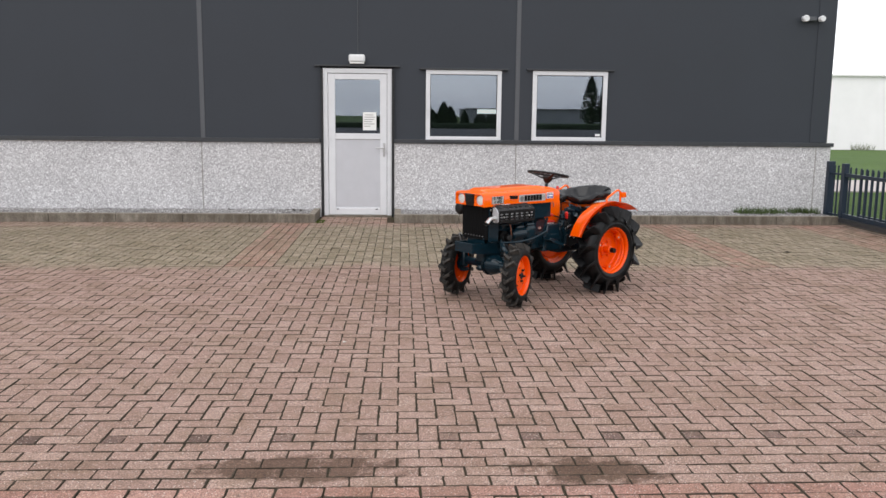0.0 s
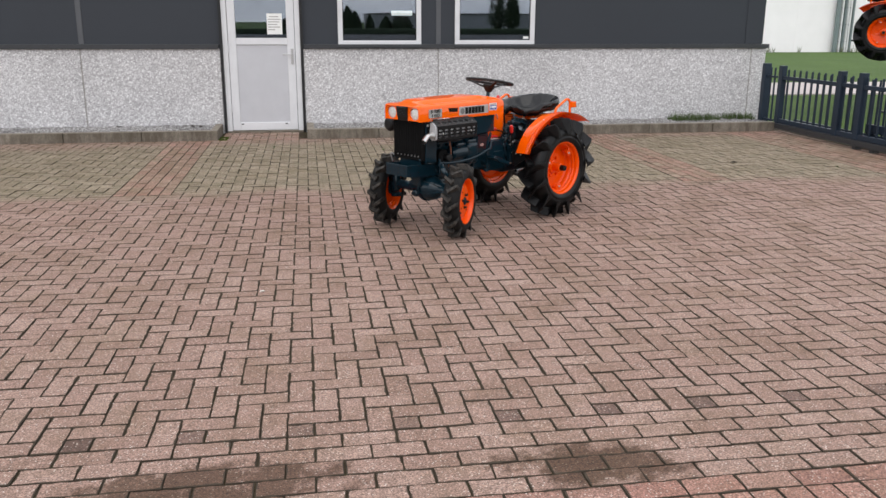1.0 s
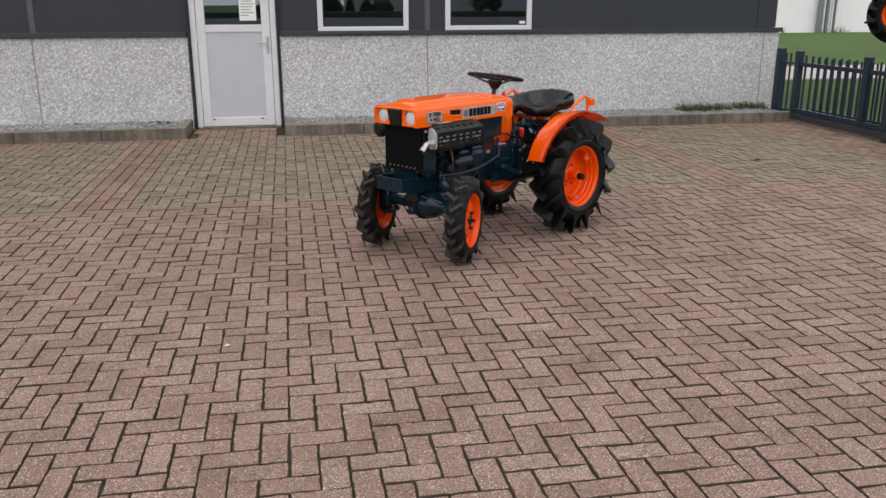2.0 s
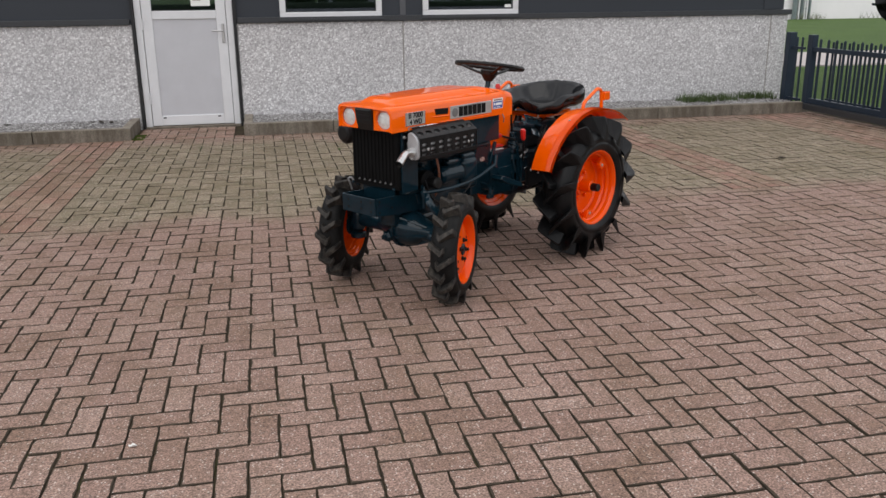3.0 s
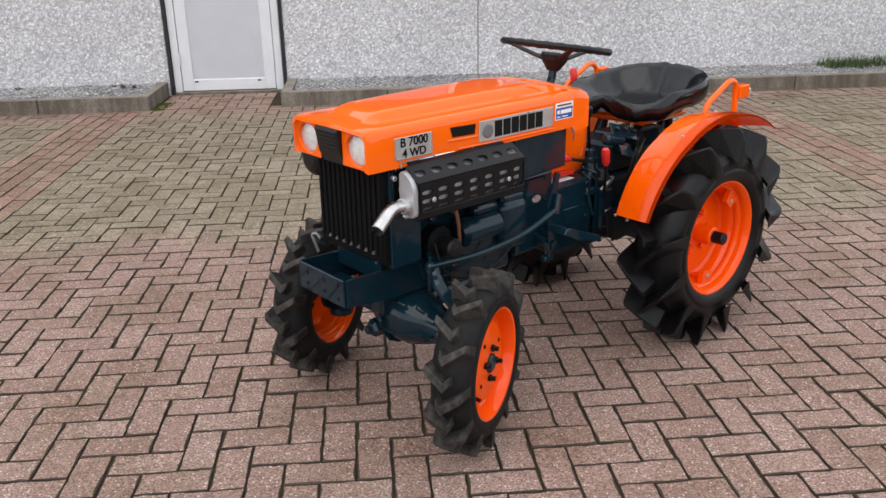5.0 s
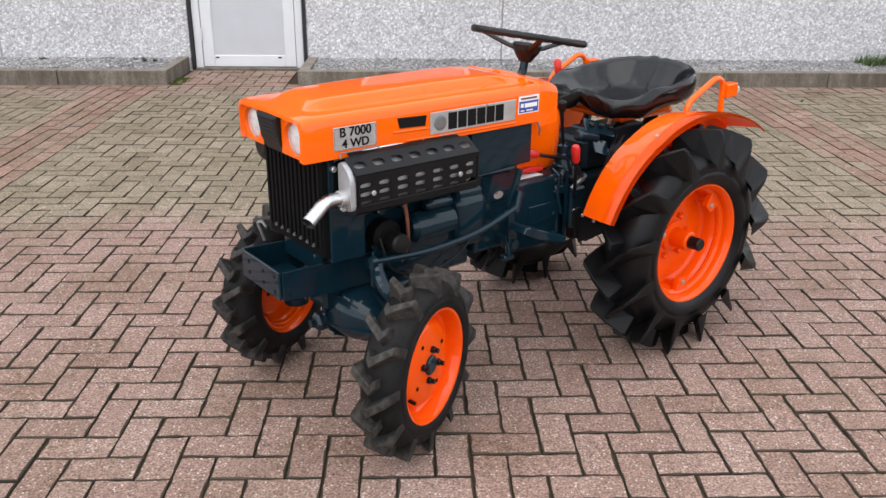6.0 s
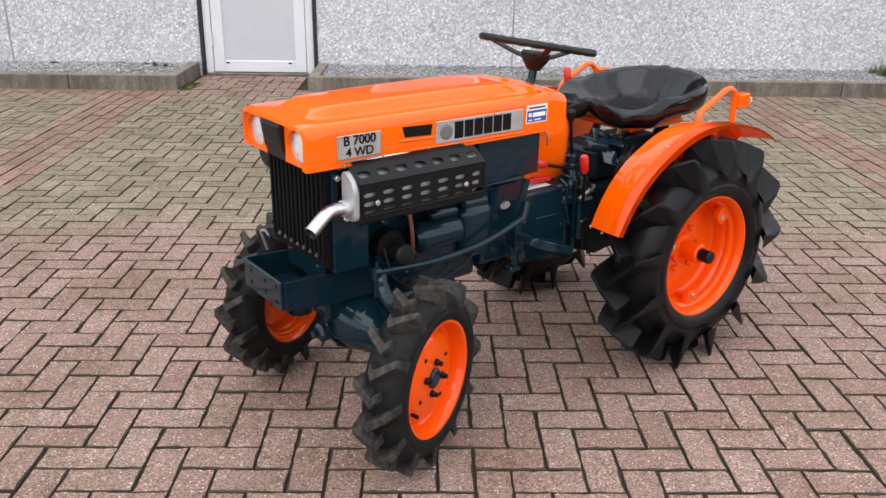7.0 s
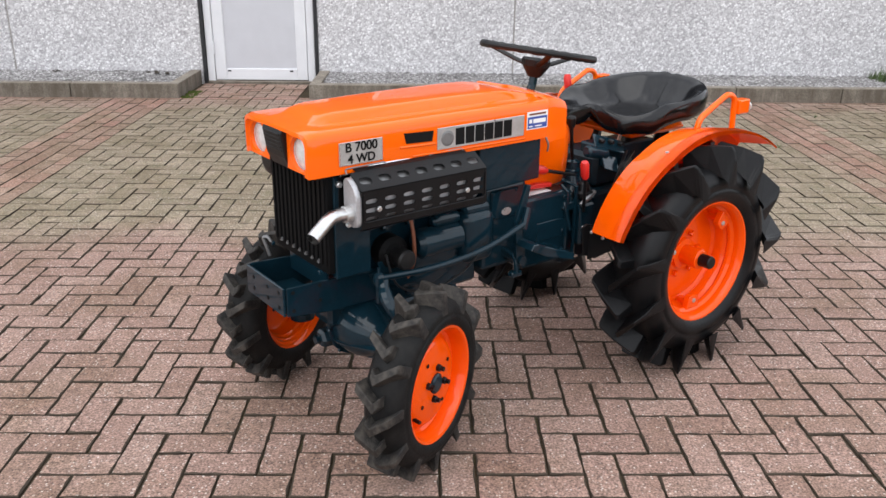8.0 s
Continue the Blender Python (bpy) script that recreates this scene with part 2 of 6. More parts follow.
M_FLASH = plain("dark_flashing", (0.03, 0.032, 0.036), 0.4, var=0.1, obj=False)
M_WHITE = plain("white_frame", (0.66, 0.66, 0.675), 0.35, var=0.04, obj=False)
M_DOORPANEL = plain("door_panel_grey", (0.5, 0.5, 0.525), 0.4, var=0.03, obj=False)
# near-black colour puts the shade of the dim rooms into their surfaces
M_DIM_ROOM = plain("dim_room_shade", (0.03, 0.03, 0.032), 0.9, obj=False)
M_RUBBER = plain("black_rubber_seal", (0.012, 0.012, 0.013), 0.7)
M_FENCE = plain("blue_grey_coating", (0.018, 0.028, 0.044), 0.42, var=0.15, scale=4.0, spec=0.25, obj=False)
M_GRAVEL = gravel_material()
M_STEEL = plain("bare_steel", (0.5, 0.5, 0.5), 0.3, metal=1.0, var=0.15)
M_FARWALL = plain("white_sheet_wall", (0.9, 0.87, 0.88), 0.6, var=0.03, scale=0.4, obj=False)
M_GREYHALL = plain("grey_render", (0.3, 0.31, 0.33), 0.8, var=0.08, scale=0.3, obj=False)
M_STRIP = strip_material()
M_PATH = plain("pale_path", (0.45, 0.4, 0.38), 0.9, var=0.12, scale=1.5, obj=False)
M_PAPER = plain("white_paper", (0.8, 0.8, 0.78), 0.8, var=0.03)
M_LAMPHOUSE = plain("white_lamp_housing", (0.7, 0.7, 0.7), 0.35, var=0.05)
M_MAST = plain("grey_green_steel", (0.16, 0.2, 0.2), 0.5, var=0.1, obj=False)
M_SEALANT = plain("joint_sealant", (0.3, 0.28, 0.26), 0.8, var=0.1, obj=False)
M_WEED = plain("dry_weeds", (0.2, 0.21, 0.14), 0.8, var=0.2, obj=False)
M_BLADE = plain("grass_blades", (0.055, 0.088, 0.02), 0.7, var=0.3, scale=20.0)
M_LEAF = plain("conifer_foliage", (0.025, 0.045, 0.018), 0.8, var=0.35, scale=3.0, obj=False)
M_ROAD = plain("grey_asphalt", (0.06, 0.06, 0.062), 0.9, var=0.2, scale=0.6, relief=0.3, fine=90.0, obj=False)
M_BARK = plain("bark", (0.08, 0.06, 0.045), 0.9, var=0.3)


# ---- mesh helpers ----
def finish(name, bm, material, parent=None, label="", smooth=False):
    me = bpy.data.meshes.new(name)
    bmesh.ops.recalc_face_normals(bm, faces=bm.faces)
    bm.to_mesh(me)
    bm.free()
    for mt in material if isinstance(material, (list, tuple)) else [material]:
        me.materials.append(mt)
    if smooth:
        for p in me.polygons:
            p.use_smooth = True
        me.set_sharp_from_angle(angle=radians(32))
    ob = new(name, me)
    if parent is not None:
        ob.parent = parent
    if label:
        ob["label"] = label
    return ob


def part(name, bm, material, parent, label="", smooth=False):
    return finish(name, bm, material, parent, label, smooth)


def box(bm, lo, hi, bevel=0.0, m=None, seg=1):
    c = [(a + b) / 2 for a, b in zip(lo, hi)]
    s = [abs(b - a) for a, b in zip(lo, hi)]
    vs = bmesh.ops.create_cube(bm, size=1.0, matrix=Matrix.Translation(c) @ Matrix.Diagonal((*s, 1)))["verts"]
    if bevel:
        es = list({e for v in vs for e in v.link_edges})
        r = bmesh.ops.bevel(bm, geom=es, offset=bevel, segments=seg, profile=0.5, affect="EDGES")
        vs = r["verts"] if not vs or not vs[0].is_valid else list({v for f in r["faces"] for v in f.verts} | {v for v in vs if v.is_valid})
    if m is not None:
        bmesh.ops.transform(bm, matrix=m, verts=vs)
    return vs


def boxed(lo, hi, bevel=0.0, m=None, seg=1):
    bm = bmesh.new()
    box(bm, lo, hi, bevel, m, seg)
    return bm


def tube(bm, points, radius, sides=10, caps=True, flat=1.0):
    """A round bar along points; radius may be one number or one for each point."""
    pts = [Vector(p) for p in points]
    rs = radius if isinstance(radius, (list, tuple)) else [radius] * len(pts)
    rings, up = [], None
    for k, p in enumerate(pts):
        d = (pts[min(k + 1, len(pts) - 1)] - pts[max(k - 1, 0)]).normalized()
        if up is None:
            up = Vector((0, 0, 1)) if abs(d.z) < 0.9 else Vector((1, 0, 0))
        side = d.cross(up).normalized()
        up = side.cross(d).normalized()
        rings.append([bm.verts.new(p + side * math.cos(2 * math.pi * s / sides) * rs[k] + up * math.sin(2 * math.pi * s / sides) * rs[k] * flat) for s in range(sides)])
    for a, b in zip(rings, rings[1:]):
        for s in range(sides):
            bm.faces.new((a[s], a[(s + 1) % sides], b[(s + 1) % sides], b[s]))
    if caps:
        bm.faces.new(list(reversed(rings[0])))
        bm.faces.new(rings[-1])
    return [v for r in rings for v in r]


def arc(points, radius=0.03, steps=4):
    """Rounds the corners of a line of points."""
    pts = [Vector(p) for p in points]
    out = [pts[0]]
    for a, b, c in zip(pts, pts[1:], pts[2:]):
        r = min(radius, (a - b).length / 2, (c - b).length / 2)
        p, q = b + (a - b).normalized() * r, b + (c - b).normalized() * r
        for k in range(steps + 1):
            t = k / steps
            out.append(p * (1 - t) ** 2 + b * 2 * t * (1 - t) + q * t * t)
    out.append(pts[-1])
    return out


def lathe(bm, profile, sides=32, axis="Y", closed=False, m=None, caps=True):
    """Turns a line of (radius, along) round an axis."""
    rings = []
    for r, h in profile:
        ring = []
        for s in range(sides):
            a = 2 * math.pi * s / sides
            x, y = r * math.cos(a), r * math.sin(a)
            p = {"X": (h, x, y), "Y": (x, h, y), "Z": (x, y, h)}[axis]
            ring.append(bm.verts.new(p))
        rings.append(ring)
    pairs = list(zip(rings, rings[1:])) + ([(rings[-1], rings[0])] if closed else [])
    for a, b in pairs:
        for s in range(sides):
            bm.faces.new((a[s], a[(s + 1) % sides], b[(s + 1) % sides], b[s]))
    vs = [v for r in rings for v in r]
    if not closed and caps:
        for ring, flip in ((rings[0], True), (rings[-1], False)):
            if Vector(ring[0].co - ring[sides // 2].co).length > 1e-5:
                bm.faces.new(list(reversed(ring)) if flip else ring)
    if m is not None:
        bmesh.ops.transform(bm, matrix=m, verts=vs)
    return vs


def extrude_outline(bm, pts, lo, hi, axis="Y", bevel=0.0, m=None):
    """A plate: a closed outline in the two other axes, from lo to hi along axis."""
    def at(p, h):
        return {"X": (h, p[0], p[1]), "Y": (p[0], h, p[1]), "Z": (p[0], p[1], h)}[axis]
    a, b = [bm.verts.new(at(p, lo)) for p in pts], [bm.verts.new(at(p, hi)) for p in pts]
    fs = [bm.faces.new(list(reversed(a))), bm.faces.new(b)]
    for k in range(len(pts)):
        j = (k + 1) % len(pts)
        fs.append(bm.faces.new((a[k], a[j], b[j], b[k])))
    vs = a + b
    if bevel:
        es = list({e for f in fs[:2] for e in f.edges})
        r = bmesh.ops.bevel(bm, geom=es, offset=bevel, segments=2, profile=0.5, affect="EDGES")
        vs = list({v for f in r["faces"] for v in f.verts} | {v for v in vs if v.is_valid})
    if m is not None:
        bmesh.ops.transform(bm, matrix=m, verts=vs)
    return vs


def empty(name, m, label, category, group="", kind=""):
    ob = new(name)
    ob.matrix_world = m
    return tagged(ob, label, category, group, kind)


# ---- the yard: ground, pavement, kerbs ----
U = 0.1065              # pitch of the paving grid
KERB_Y, WALL_Y = 13.36, 14.22
GATE_X = 6.95
DOOR_L, DOOR_R = -1.285, -0.125

bm = bmesh.new()
rows = [[bm.verts.new((x, y, z)) for x in (-4000, 4000)] for y, z in ((-4000, -0.07), (22, -0.07), (115, -2.2), (4000, -2.2))]
for r0, r1 in zip(rows, rows[1:]):
    bm.faces.new((r0[0], r0[1], r1[1], r1[0]))
ground = tagged(finish("ground", bm, M_GRASS), "mown green lawn ground falling gently towards the far hall", "ground", kind="structure")

pavement = tagged(finish("pavement", boxed((-18, -16, -0.06), (GATE_X + 0.22, WALL_Y + 0.02, -0.009)), M_JOINT),
                  "brown-red concrete paver yard with mossy sand joints", "pavement", kind="structure")


def lawn():
    """Lawn behind the gate, falling gently towards the far hall."""
    b = bmesh.new()
    xs, ys = [7.2 + k * 1.6 for k in range(60)], [-20 + k * 1.6 for k in range(54)]
    grid = [[b.verts.new((x, y, -0.02 + 0.02 * noise.noise((x * 0.4, y * 0.4, 0)) - 0.0229 * max(0.0, y - 22))) for x in xs] for y in ys]
    for r0, r1 in zip(grid, grid[1:]):
        for k in range(len(xs) - 1):
            b.faces.new((r0[k], r0[k + 1], r1[k + 1], r1[k]))
    return finish("lawn", b, M_GRASS, smooth=True)


tagged(lawn(), "mown green lawn behind the gate", "lawn", kind="structure")
tagged(finish("footpath", boxed((7.4, 19.6, -0.05), (90, 23.2, 0.012), m=pose(0, 0, 0, 0, 0, 0)), M_PATH), "pale paved footpath across the lawn", "footpath", kind="structure")


def worn_paver(w, h, rnd):
    """One paver of w by h whose upper edge is worn uneven: a foot, a shoulder and a rim of many points, the top first."""
    a, b = w / 2, h / 2
    nx, ny = (7, 3) if w > h * 1.3 else (3, 7) if h > w * 1.3 else (3, 3)
    ring = [(-a + w * k / nx, -b) for k in range(nx)] + [(a, -b + h * k / ny) for k in range(ny)]
    ring += [(a - w * k / nx, b) for k in range(nx)] + [(-a, b - h * k / ny) for k in range(ny)]
    v, n = [], len(ring)
    for x, y in ring:
        c = 0.0008 + 0.0058 * rnd.random() ** 1.5
        v.append((x - math.copysign(c, x) * (abs(x) > a * 0.99), y - math.copysign(c, y) * (abs(y) > b * 0.99), 0.0))
    for x, y in ring:
        v.append((x, y, -rnd.uniform(0.002, 0.0045)))
    v += [(-a, -b, -0.03), (a, -b, -0.03), (a, b, -0.03), (-a, b, -0.03)]
    f = [tuple(range(n))] + [(n + k, n + (k + 1) % n, (k + 1) % n, k) for k in range(n)]
    at = [0, nx, nx + ny, 2 * nx + ny, n]
    for k in range(4):
        f.append((2 * n + k, 2 * n + (k + 1) % 4) + tuple(n + i % n for i in range(at[k + 1], at[k] - 1, -1)))
    return v, f


def paver_shape(w, h):
    """Vertices and faces of one paver of w by h with chamfered upper edges, its top at 0."""
    a, b, c = w / 2, h / 2, 0.0024
    v = [(-a, -b, -0.03), (a, -b, -0.03), (a, b, -0.03), (-a, b, -0.03),
         (-a, -b, -c), (a, -b, -c), (a, b, -c), (-a, b, -c),
         (-a + c, -b + c, 0), (a - c, -b + c, 0), (a - c, b - c, 0), (-a + c, b - c, 0)]
    f = [(8, 9, 10, 11)]
    for k in range(4):
        j = (k + 1) % 4
        f += [(k, j, 4 + j, 4 + k), (4 + k, 4 + j, 8 + j, 8 + k)]
    return v, f


def paver_plan():
    """All pavers as (x, y, width, depth, red): herringbone fields, closed by rows of halves and stretchers, with red strips."""
    out = []
    J = 0.006

    def cells(u0, u1, v0, v1, red=0.0):
        if (u1 - u0) * (v1 - v0) == 1 and red == 0.0 and v0 > 20:
            red = -0.75
        # a block of the grid, columns u0..u1 and rows v0..v1, the rows counted away from the wall
        out.append(((u0 + u1) / 2 * U, 8.0 - (v0 + v1) / 2 * U, (u1 - u0) * U - J, (v1 - v0) * U - J, red))

    def herring(u_lo, u_hi, v_lo, v_hi, red=0.0):
        for v in range(v_lo - 3, v_hi + 1):
            for u in range(u_lo - 3, u_hi + 1):
                if (u - v) % 4 == 0:
                    for a, b, c, d in ((u, u + 2, v, v + 1), (u, u + 1, v + 1, v + 3)):
                        a, b, c, d = max(a, u_lo), min(b, u_hi), max(c, v_lo), min(d, v_hi)
                        if a < b and c < d:
                            cells(a, b, c, d, red)

    def stretchers(u_lo, u_hi, v, shift, red=0.0):
        u = u_lo - shift
        while u < u_hi:
            a, b = max(u, u_lo), min(u + 2, u_hi)
            if a < b:
                cells(a, b, v, v + 1, red)
            u += 2

    def strip(u_lo, u_hi, v_lo, v_hi):
        for u in range(u_lo, u_hi):
            v = v_lo - (u % 2)
            while v < v_hi:
                c, d = max(v, v_lo), min(v + 2, v_hi)
                if c < d:
                    cells(u, u + 1, c, d, 0.42)
                v += 2

    lo, hi, end = -150, 66, -51
    herring(lo, hi, -14, 32)
    stretchers(lo, hi, -15, 0)
    for k in range(5):
        stretchers(lo, hi, 32 + k, k % 2)
    stretchers(lo, hi, 37, 1, 0.6)
    for u in range(lo, hi):
        cells(u, u + 1, 38, 40, 0.6)
    herring(lo, hi, 40, 58, 0.6)
    herring(-70, hi, 58, 206, 0.6)
    for a, b in ((lo, -18), (-13, 35), (40, 57)):
        herring(a, b, end + 1, -15)
    for a in (-18, 35):
        strip(a, a + 5, end + 1, -15)
    strip(57, hi, end + 1, -15)
    stretchers(lo, hi, end, 0, 0.5)
    u_l, u_r = math.ceil(DOOR_L / U), math.floor(DOOR_R / U)
    herring(u_l, u_r, -58, end, 0.16)
    return out


def lay_pavers():
    rnd = random.Random(5)
    shapes, verts, faces, red_of, near, mats = {}, [], [], [], [], []
    for x, y, w, h, red in paver_plan():
        z, rx, ry, rz = rnd.uniform(-0.0025, 0.0015), rnd.gauss(0, 0.35), rnd.gauss(0, 0.35), rnd.gauss(0, 0.35)
        x, y = x + rnd.uniform(-0.0015, 0.0015), y + rnd.uniform(-0.0015, 0.0015)
        if -0.2 < x < 2.15 and 6.1 < y < 9.1 and len(near) < 300:
            near.append((x, y, z, rx, ry, rz, w, h, red))
            continue
        v, f = worn_paver(w, h, rnd) if -2.6 < x < 4.2 and 4.0 < y < 10.0 else paver_shape(w, h)
        m, base = pose(x, y, z, rx, ry, rz), len(verts)
        mats += [0] + [1] * (len(f) - 1)
        verts += [tuple(m @ Vector((p[0] + rnd.uniform(-0.0012, 0.0012), p[1] + rnd.uniform(-0.0012, 0.0012), p[2]))) for p in v]
        faces += [tuple(base + k for k in q) for q in f]
        red_of += [min(1.0, max(-1.0, red + rnd.gauss(0, 0.12) * (red != 0)))] * len(f)
    me = bpy.data.meshes.new("pavers")
    me.from_pydata(verts, [], faces)
    at = me.attributes.new("red", "FLOAT", "FACE")
    at.data.foreach_set("value", red_of)
    me.materials.append(M_PAVERS)
    me.materials.append(M_DIRT)
    me.polygons.foreach_set("material_index", mats)
    rest = new("pavers", me)
    rest.parent = pavement
    tagged(rest, kind="stuff")
    for x, y, z, rx, ry, rz, w, h, red in near:
        key = (round(w, 4), round(h, 4), rnd.randrange(6))
        if key not in shapes:
            d = bpy.data.meshes.new("paver")
            v, f = worn_paver(w, h, rnd)
            d.from_pydata(v, [], f)
            d.materials.append(M_PAVER)
            d.materials.append(M_DIRT)
            d.polygons.foreach_set("material_index", [1 if k else 0 for k in range(len(f))])
            shapes[key] = d
        ob = new("paver", shapes[key])
        ob.parent = pavement
        ob.matrix_basis = pose(x, y, z, rx, ry, rz)
        ob["red"] = float(red)


def kerbs():
    def run(name, pieces, label):
        k = empty(name, pose(0, 0, 0), label, "kerb", kind="structure")
        for lo, hi in pieces:
            part("kerbstone", boxed(lo, hi, 0.008, seg=2), M_KERB, k)
    top, y0, y1 = 0.138, KERB_Y, KERB_Y + 0.1
    left = [((-1.31 - 1.0 * (k + 1) + 0.004, y0, -0.05), (-1.31 - 1.0 * k - 0.003, y1, top)) for k in range(16)]
    left.append(((-1.41, y1 + 0.004, -0.05), (-1.313, WALL_Y - 0.012, top - 0.002)))
    run("kerb_left", left, "weathered grey concrete kerb edging a gravel strip")
    right = [((-0.105 + 1.0 * k + 0.003, y0, -0.05), (min(GATE_X - 0.02, -0.105 + 1.0 * (k + 1) - 0.004), y1, top)) for k in range(8)]
    right = [p for p in right if p[1][0] - p[0][0] > 0.05]
    right.append(((-0.102, y1 + 0.004, -0.05), (-0.002, WALL_Y - 0.012, top - 0.002)))
    run("kerb_right", right, "weathered grey concrete kerb edging a gravel strip")


def moss_cushion(x0, x1, y0, y1, z, seed):
    """Low uneven cushion of moss along a joint."""
    rnd = random.Random(seed)
    b = bmesh.new()
    for _ in range(70):
        x, y, r = rnd.uniform(x0, x1), rnd.uniform(y0, y1), rnd.uniform(0.008, 0.026)
        lathe(b, [(r, 0.0), (r * 0.9, r * 0.3), (r * 0.5, r * 0.55), (0.0005, r * 0.6)], 7, "Z", m=pose(x, y, z - 0.004))
    return tagged(finish("moss", b, M_MOSS), "green moss cushions at the end of the kerb", "moss", kind="stuff")


def gravel_strip(name, x0, x1):
    b = bmesh.new()
    nx, ny = int((x1 - x0) / 0.035), 20
    rnd = random.Random(3)
    grid = [[b.verts.new((x0 + (x1 - x0) * i / nx, KERB_Y + 0.1 + (WALL_Y - KERB_Y - 0.09) * j / ny, 0.104 + rnd.uniform(-0.012, 0.012) + 0.015 * j / ny)) for i in range(nx + 1)] for j in range(ny + 1)]
    for r0, r1 in zip(grid, grid[1:]):
        for i in range(nx):
            b.faces.new((r0[i], r0[i + 1], r1[i + 1], r1[i]))
    return tagged(finish(name, b, M_GRAVEL), "strip of loose grey gravel between kerb and wall", "gravel", kind="structure")


def blades(name, spans, count, height, label):
    """Grass tufts growing out of the gravel."""
    rnd = random.Random(11)
    v, f = [], []
    for x0, x1, y0, y1 in spans:
        for _ in range(int(count * (x1 - x0))):
            x, y = rnd.uniform(x0, x1), rnd.uniform(y0, y1)
            h, a, w = height * rnd.uniform(0.4, 1.1), rnd.uniform(0, 6.28), rnd.uniform(0.003, 0.006)
            dx, dy, lean = math.cos(a), math.sin(a), rnd.uniform(0.2, 0.9) * h
            n0 = len(v)
            v += [(x - dy * w, y + dx * w, 0.095), (x + dy * w, y - dx * w, 0.095),
                  (x + dx * lean * 0.4 + dy * w * 0.7, y + dy * lean * 0.4 - dx * w * 0.7, 0.095 + h * 0.65),
                  (x + dx * lean * 0.4 - dy * w * 0.7, y + dy * lean * 0.4 + dx * w * 0.7, 0.095 + h * 0.65), (x + dx * lean, y + dy * lean, 0.095 + h)]
            f += [(n0, n0 + 1, n0 + 2, n0 + 3), (n0 + 3, n0 + 2, n0 + 4)]
    me = bpy.data.meshes.new(name)
    me.from_pydata(v, [], f)
    me.materials.append(M_BLADE)
    return tagged(new(name, me), label, "grass", kind="stuff")


kerbs()
gravel_strip("gravel_left", -17.3, -1.41)
gravel_strip("gravel_right", -0.002, GATE_X)
blades("grass_tuft", [(5.5, 6.3, 13.85, 14.18), (6.42, 6.9, 13.95, 14.18)], 800, 0.125, "tufts of green grass growing along the wall foot")


# ---- the hall ----
def front_wall():
    """Dark clad front with real openings for the door and two windows, on a plinth of washed concrete panels."""
    b = bmesh.new()
    y0, y1, z0, z1, xl, xr = 14.25, 14.45, 1.2, 4.8, -17.2, 7.04
    cols = [(xl, DOOR_L, [(z0, z1)]), (DOOR_L, DOOR_R, [(2.4, z1)]), (DOOR_R, WIN[0][0], [(z0, z1)]), (WIN[0][0], WIN[0][1], [(z0, WIN[0][2]), (WIN[0][3], z1)]),
            (WIN[0][1], WIN[1][0], [(z0, z1)]), (WIN[1][0], WIN[1][1], [(z0, WIN[1][2]), (WIN[1][3], z1)]), (WIN[1][1], xr, [(z0, z1)])]
    for a, c, spans in cols:
        for s, t in spans:
            box(b, (a, y0, s), (c, y1, t))
    wall = tagged(finish("wall_south", b, M_CLAD), "dark grey metal-clad hall front above a washed concrete plinth", "wall", kind="structure")
    for a, c in ((xl, -8.215), (-8.2, -3.198), (-3.183, DOOR_L - 0.004), (DOOR_R + 0.012, 1.862), (1.876, 6.865), (6.88, 7.12)):
        part("concrete_panel", boxed((a, WALL_Y, -0.04), (c, WALL_Y + 0.2, 1.2), 0.006), M_AGG, wall)
    for x in (-8.207, -3.19, 1.869, 6.8725):
        part("joint_sealant", boxed((x - 0.006, WALL_Y + 0.006, -0.03), (x + 0.006, WALL_Y + 0.1, 1.19)), M_SEALANT, wall)
    for x in (-8.2, -3.165, 1.875):
        part("cladding_joint", boxed((x - 0.035, 14.243, 1.265), (x + 0.035, 14.252, z1)), M_CLAD_JOINT, wall)
    part("corner_trim", boxed((6.76, 14.238, 1.265), (7.055, 14.26, z1), 0.004), M_CLAD, wall)
    for a, c in ((xl, DOOR_L - 0.02), (DOOR_R + 0.02, 7.15)):
        part("drip_flashing", boxed((a, 14.185, 1.2), (c, 14.27, 1.262), 0.004), M_FLASH, wall)
    for a, c, z in ((DOOR_L - 0.1, DOOR_R + 0.1, 2.4), (WIN[0][0] - 0.1, WIN[0][1] + 0.1, WIN[0][3]), (WIN[1][0] - 0.1, WIN[1][1] + 0.1, WIN[1][3])):
        part("head_flashing", boxed((a, 14.195, z + 0.003), (c, 14.25, z + 0.03), 0.003), M_FLASH, wall)
    for a, c in ((DOOR_L, DOOR_L + 0.03), (DOOR_R - 0.02, DOOR_R + 0.012)):
        part("jamb_seal", boxed((a, 14.2, 0.0), (c, 14.3, 2.36)), M_RUBBER, wall)
    return wall


WIN = [(0.395, 1.615, 1.245, 2.37), (2.12, 3.338, 1.25, 2.375)]
front_wall()
bm = bmesh.new()
box(bm, (6.84, 14.452, -0.04), (7.04, 34, 4.8))
tagged(finish("wall_east", bm, M_CLAD), "dark grey metal-clad side wall of the hall", "wall", kind="structure")
tagged(finish("wall_north", boxed((-17.2, 34.002, -0.04), (7.04, 34.2, 4.8)), M_CLAD), "dark grey metal-clad rear wall of the hall", "wall", kind="structure")
tagged(finish("wall_west", boxed((-17.2, 14.452, -0.04), (-17.0, 34, 4.8)), M_CLAD), "dark grey metal-clad side wall of the hall", "wall", kind="structure")
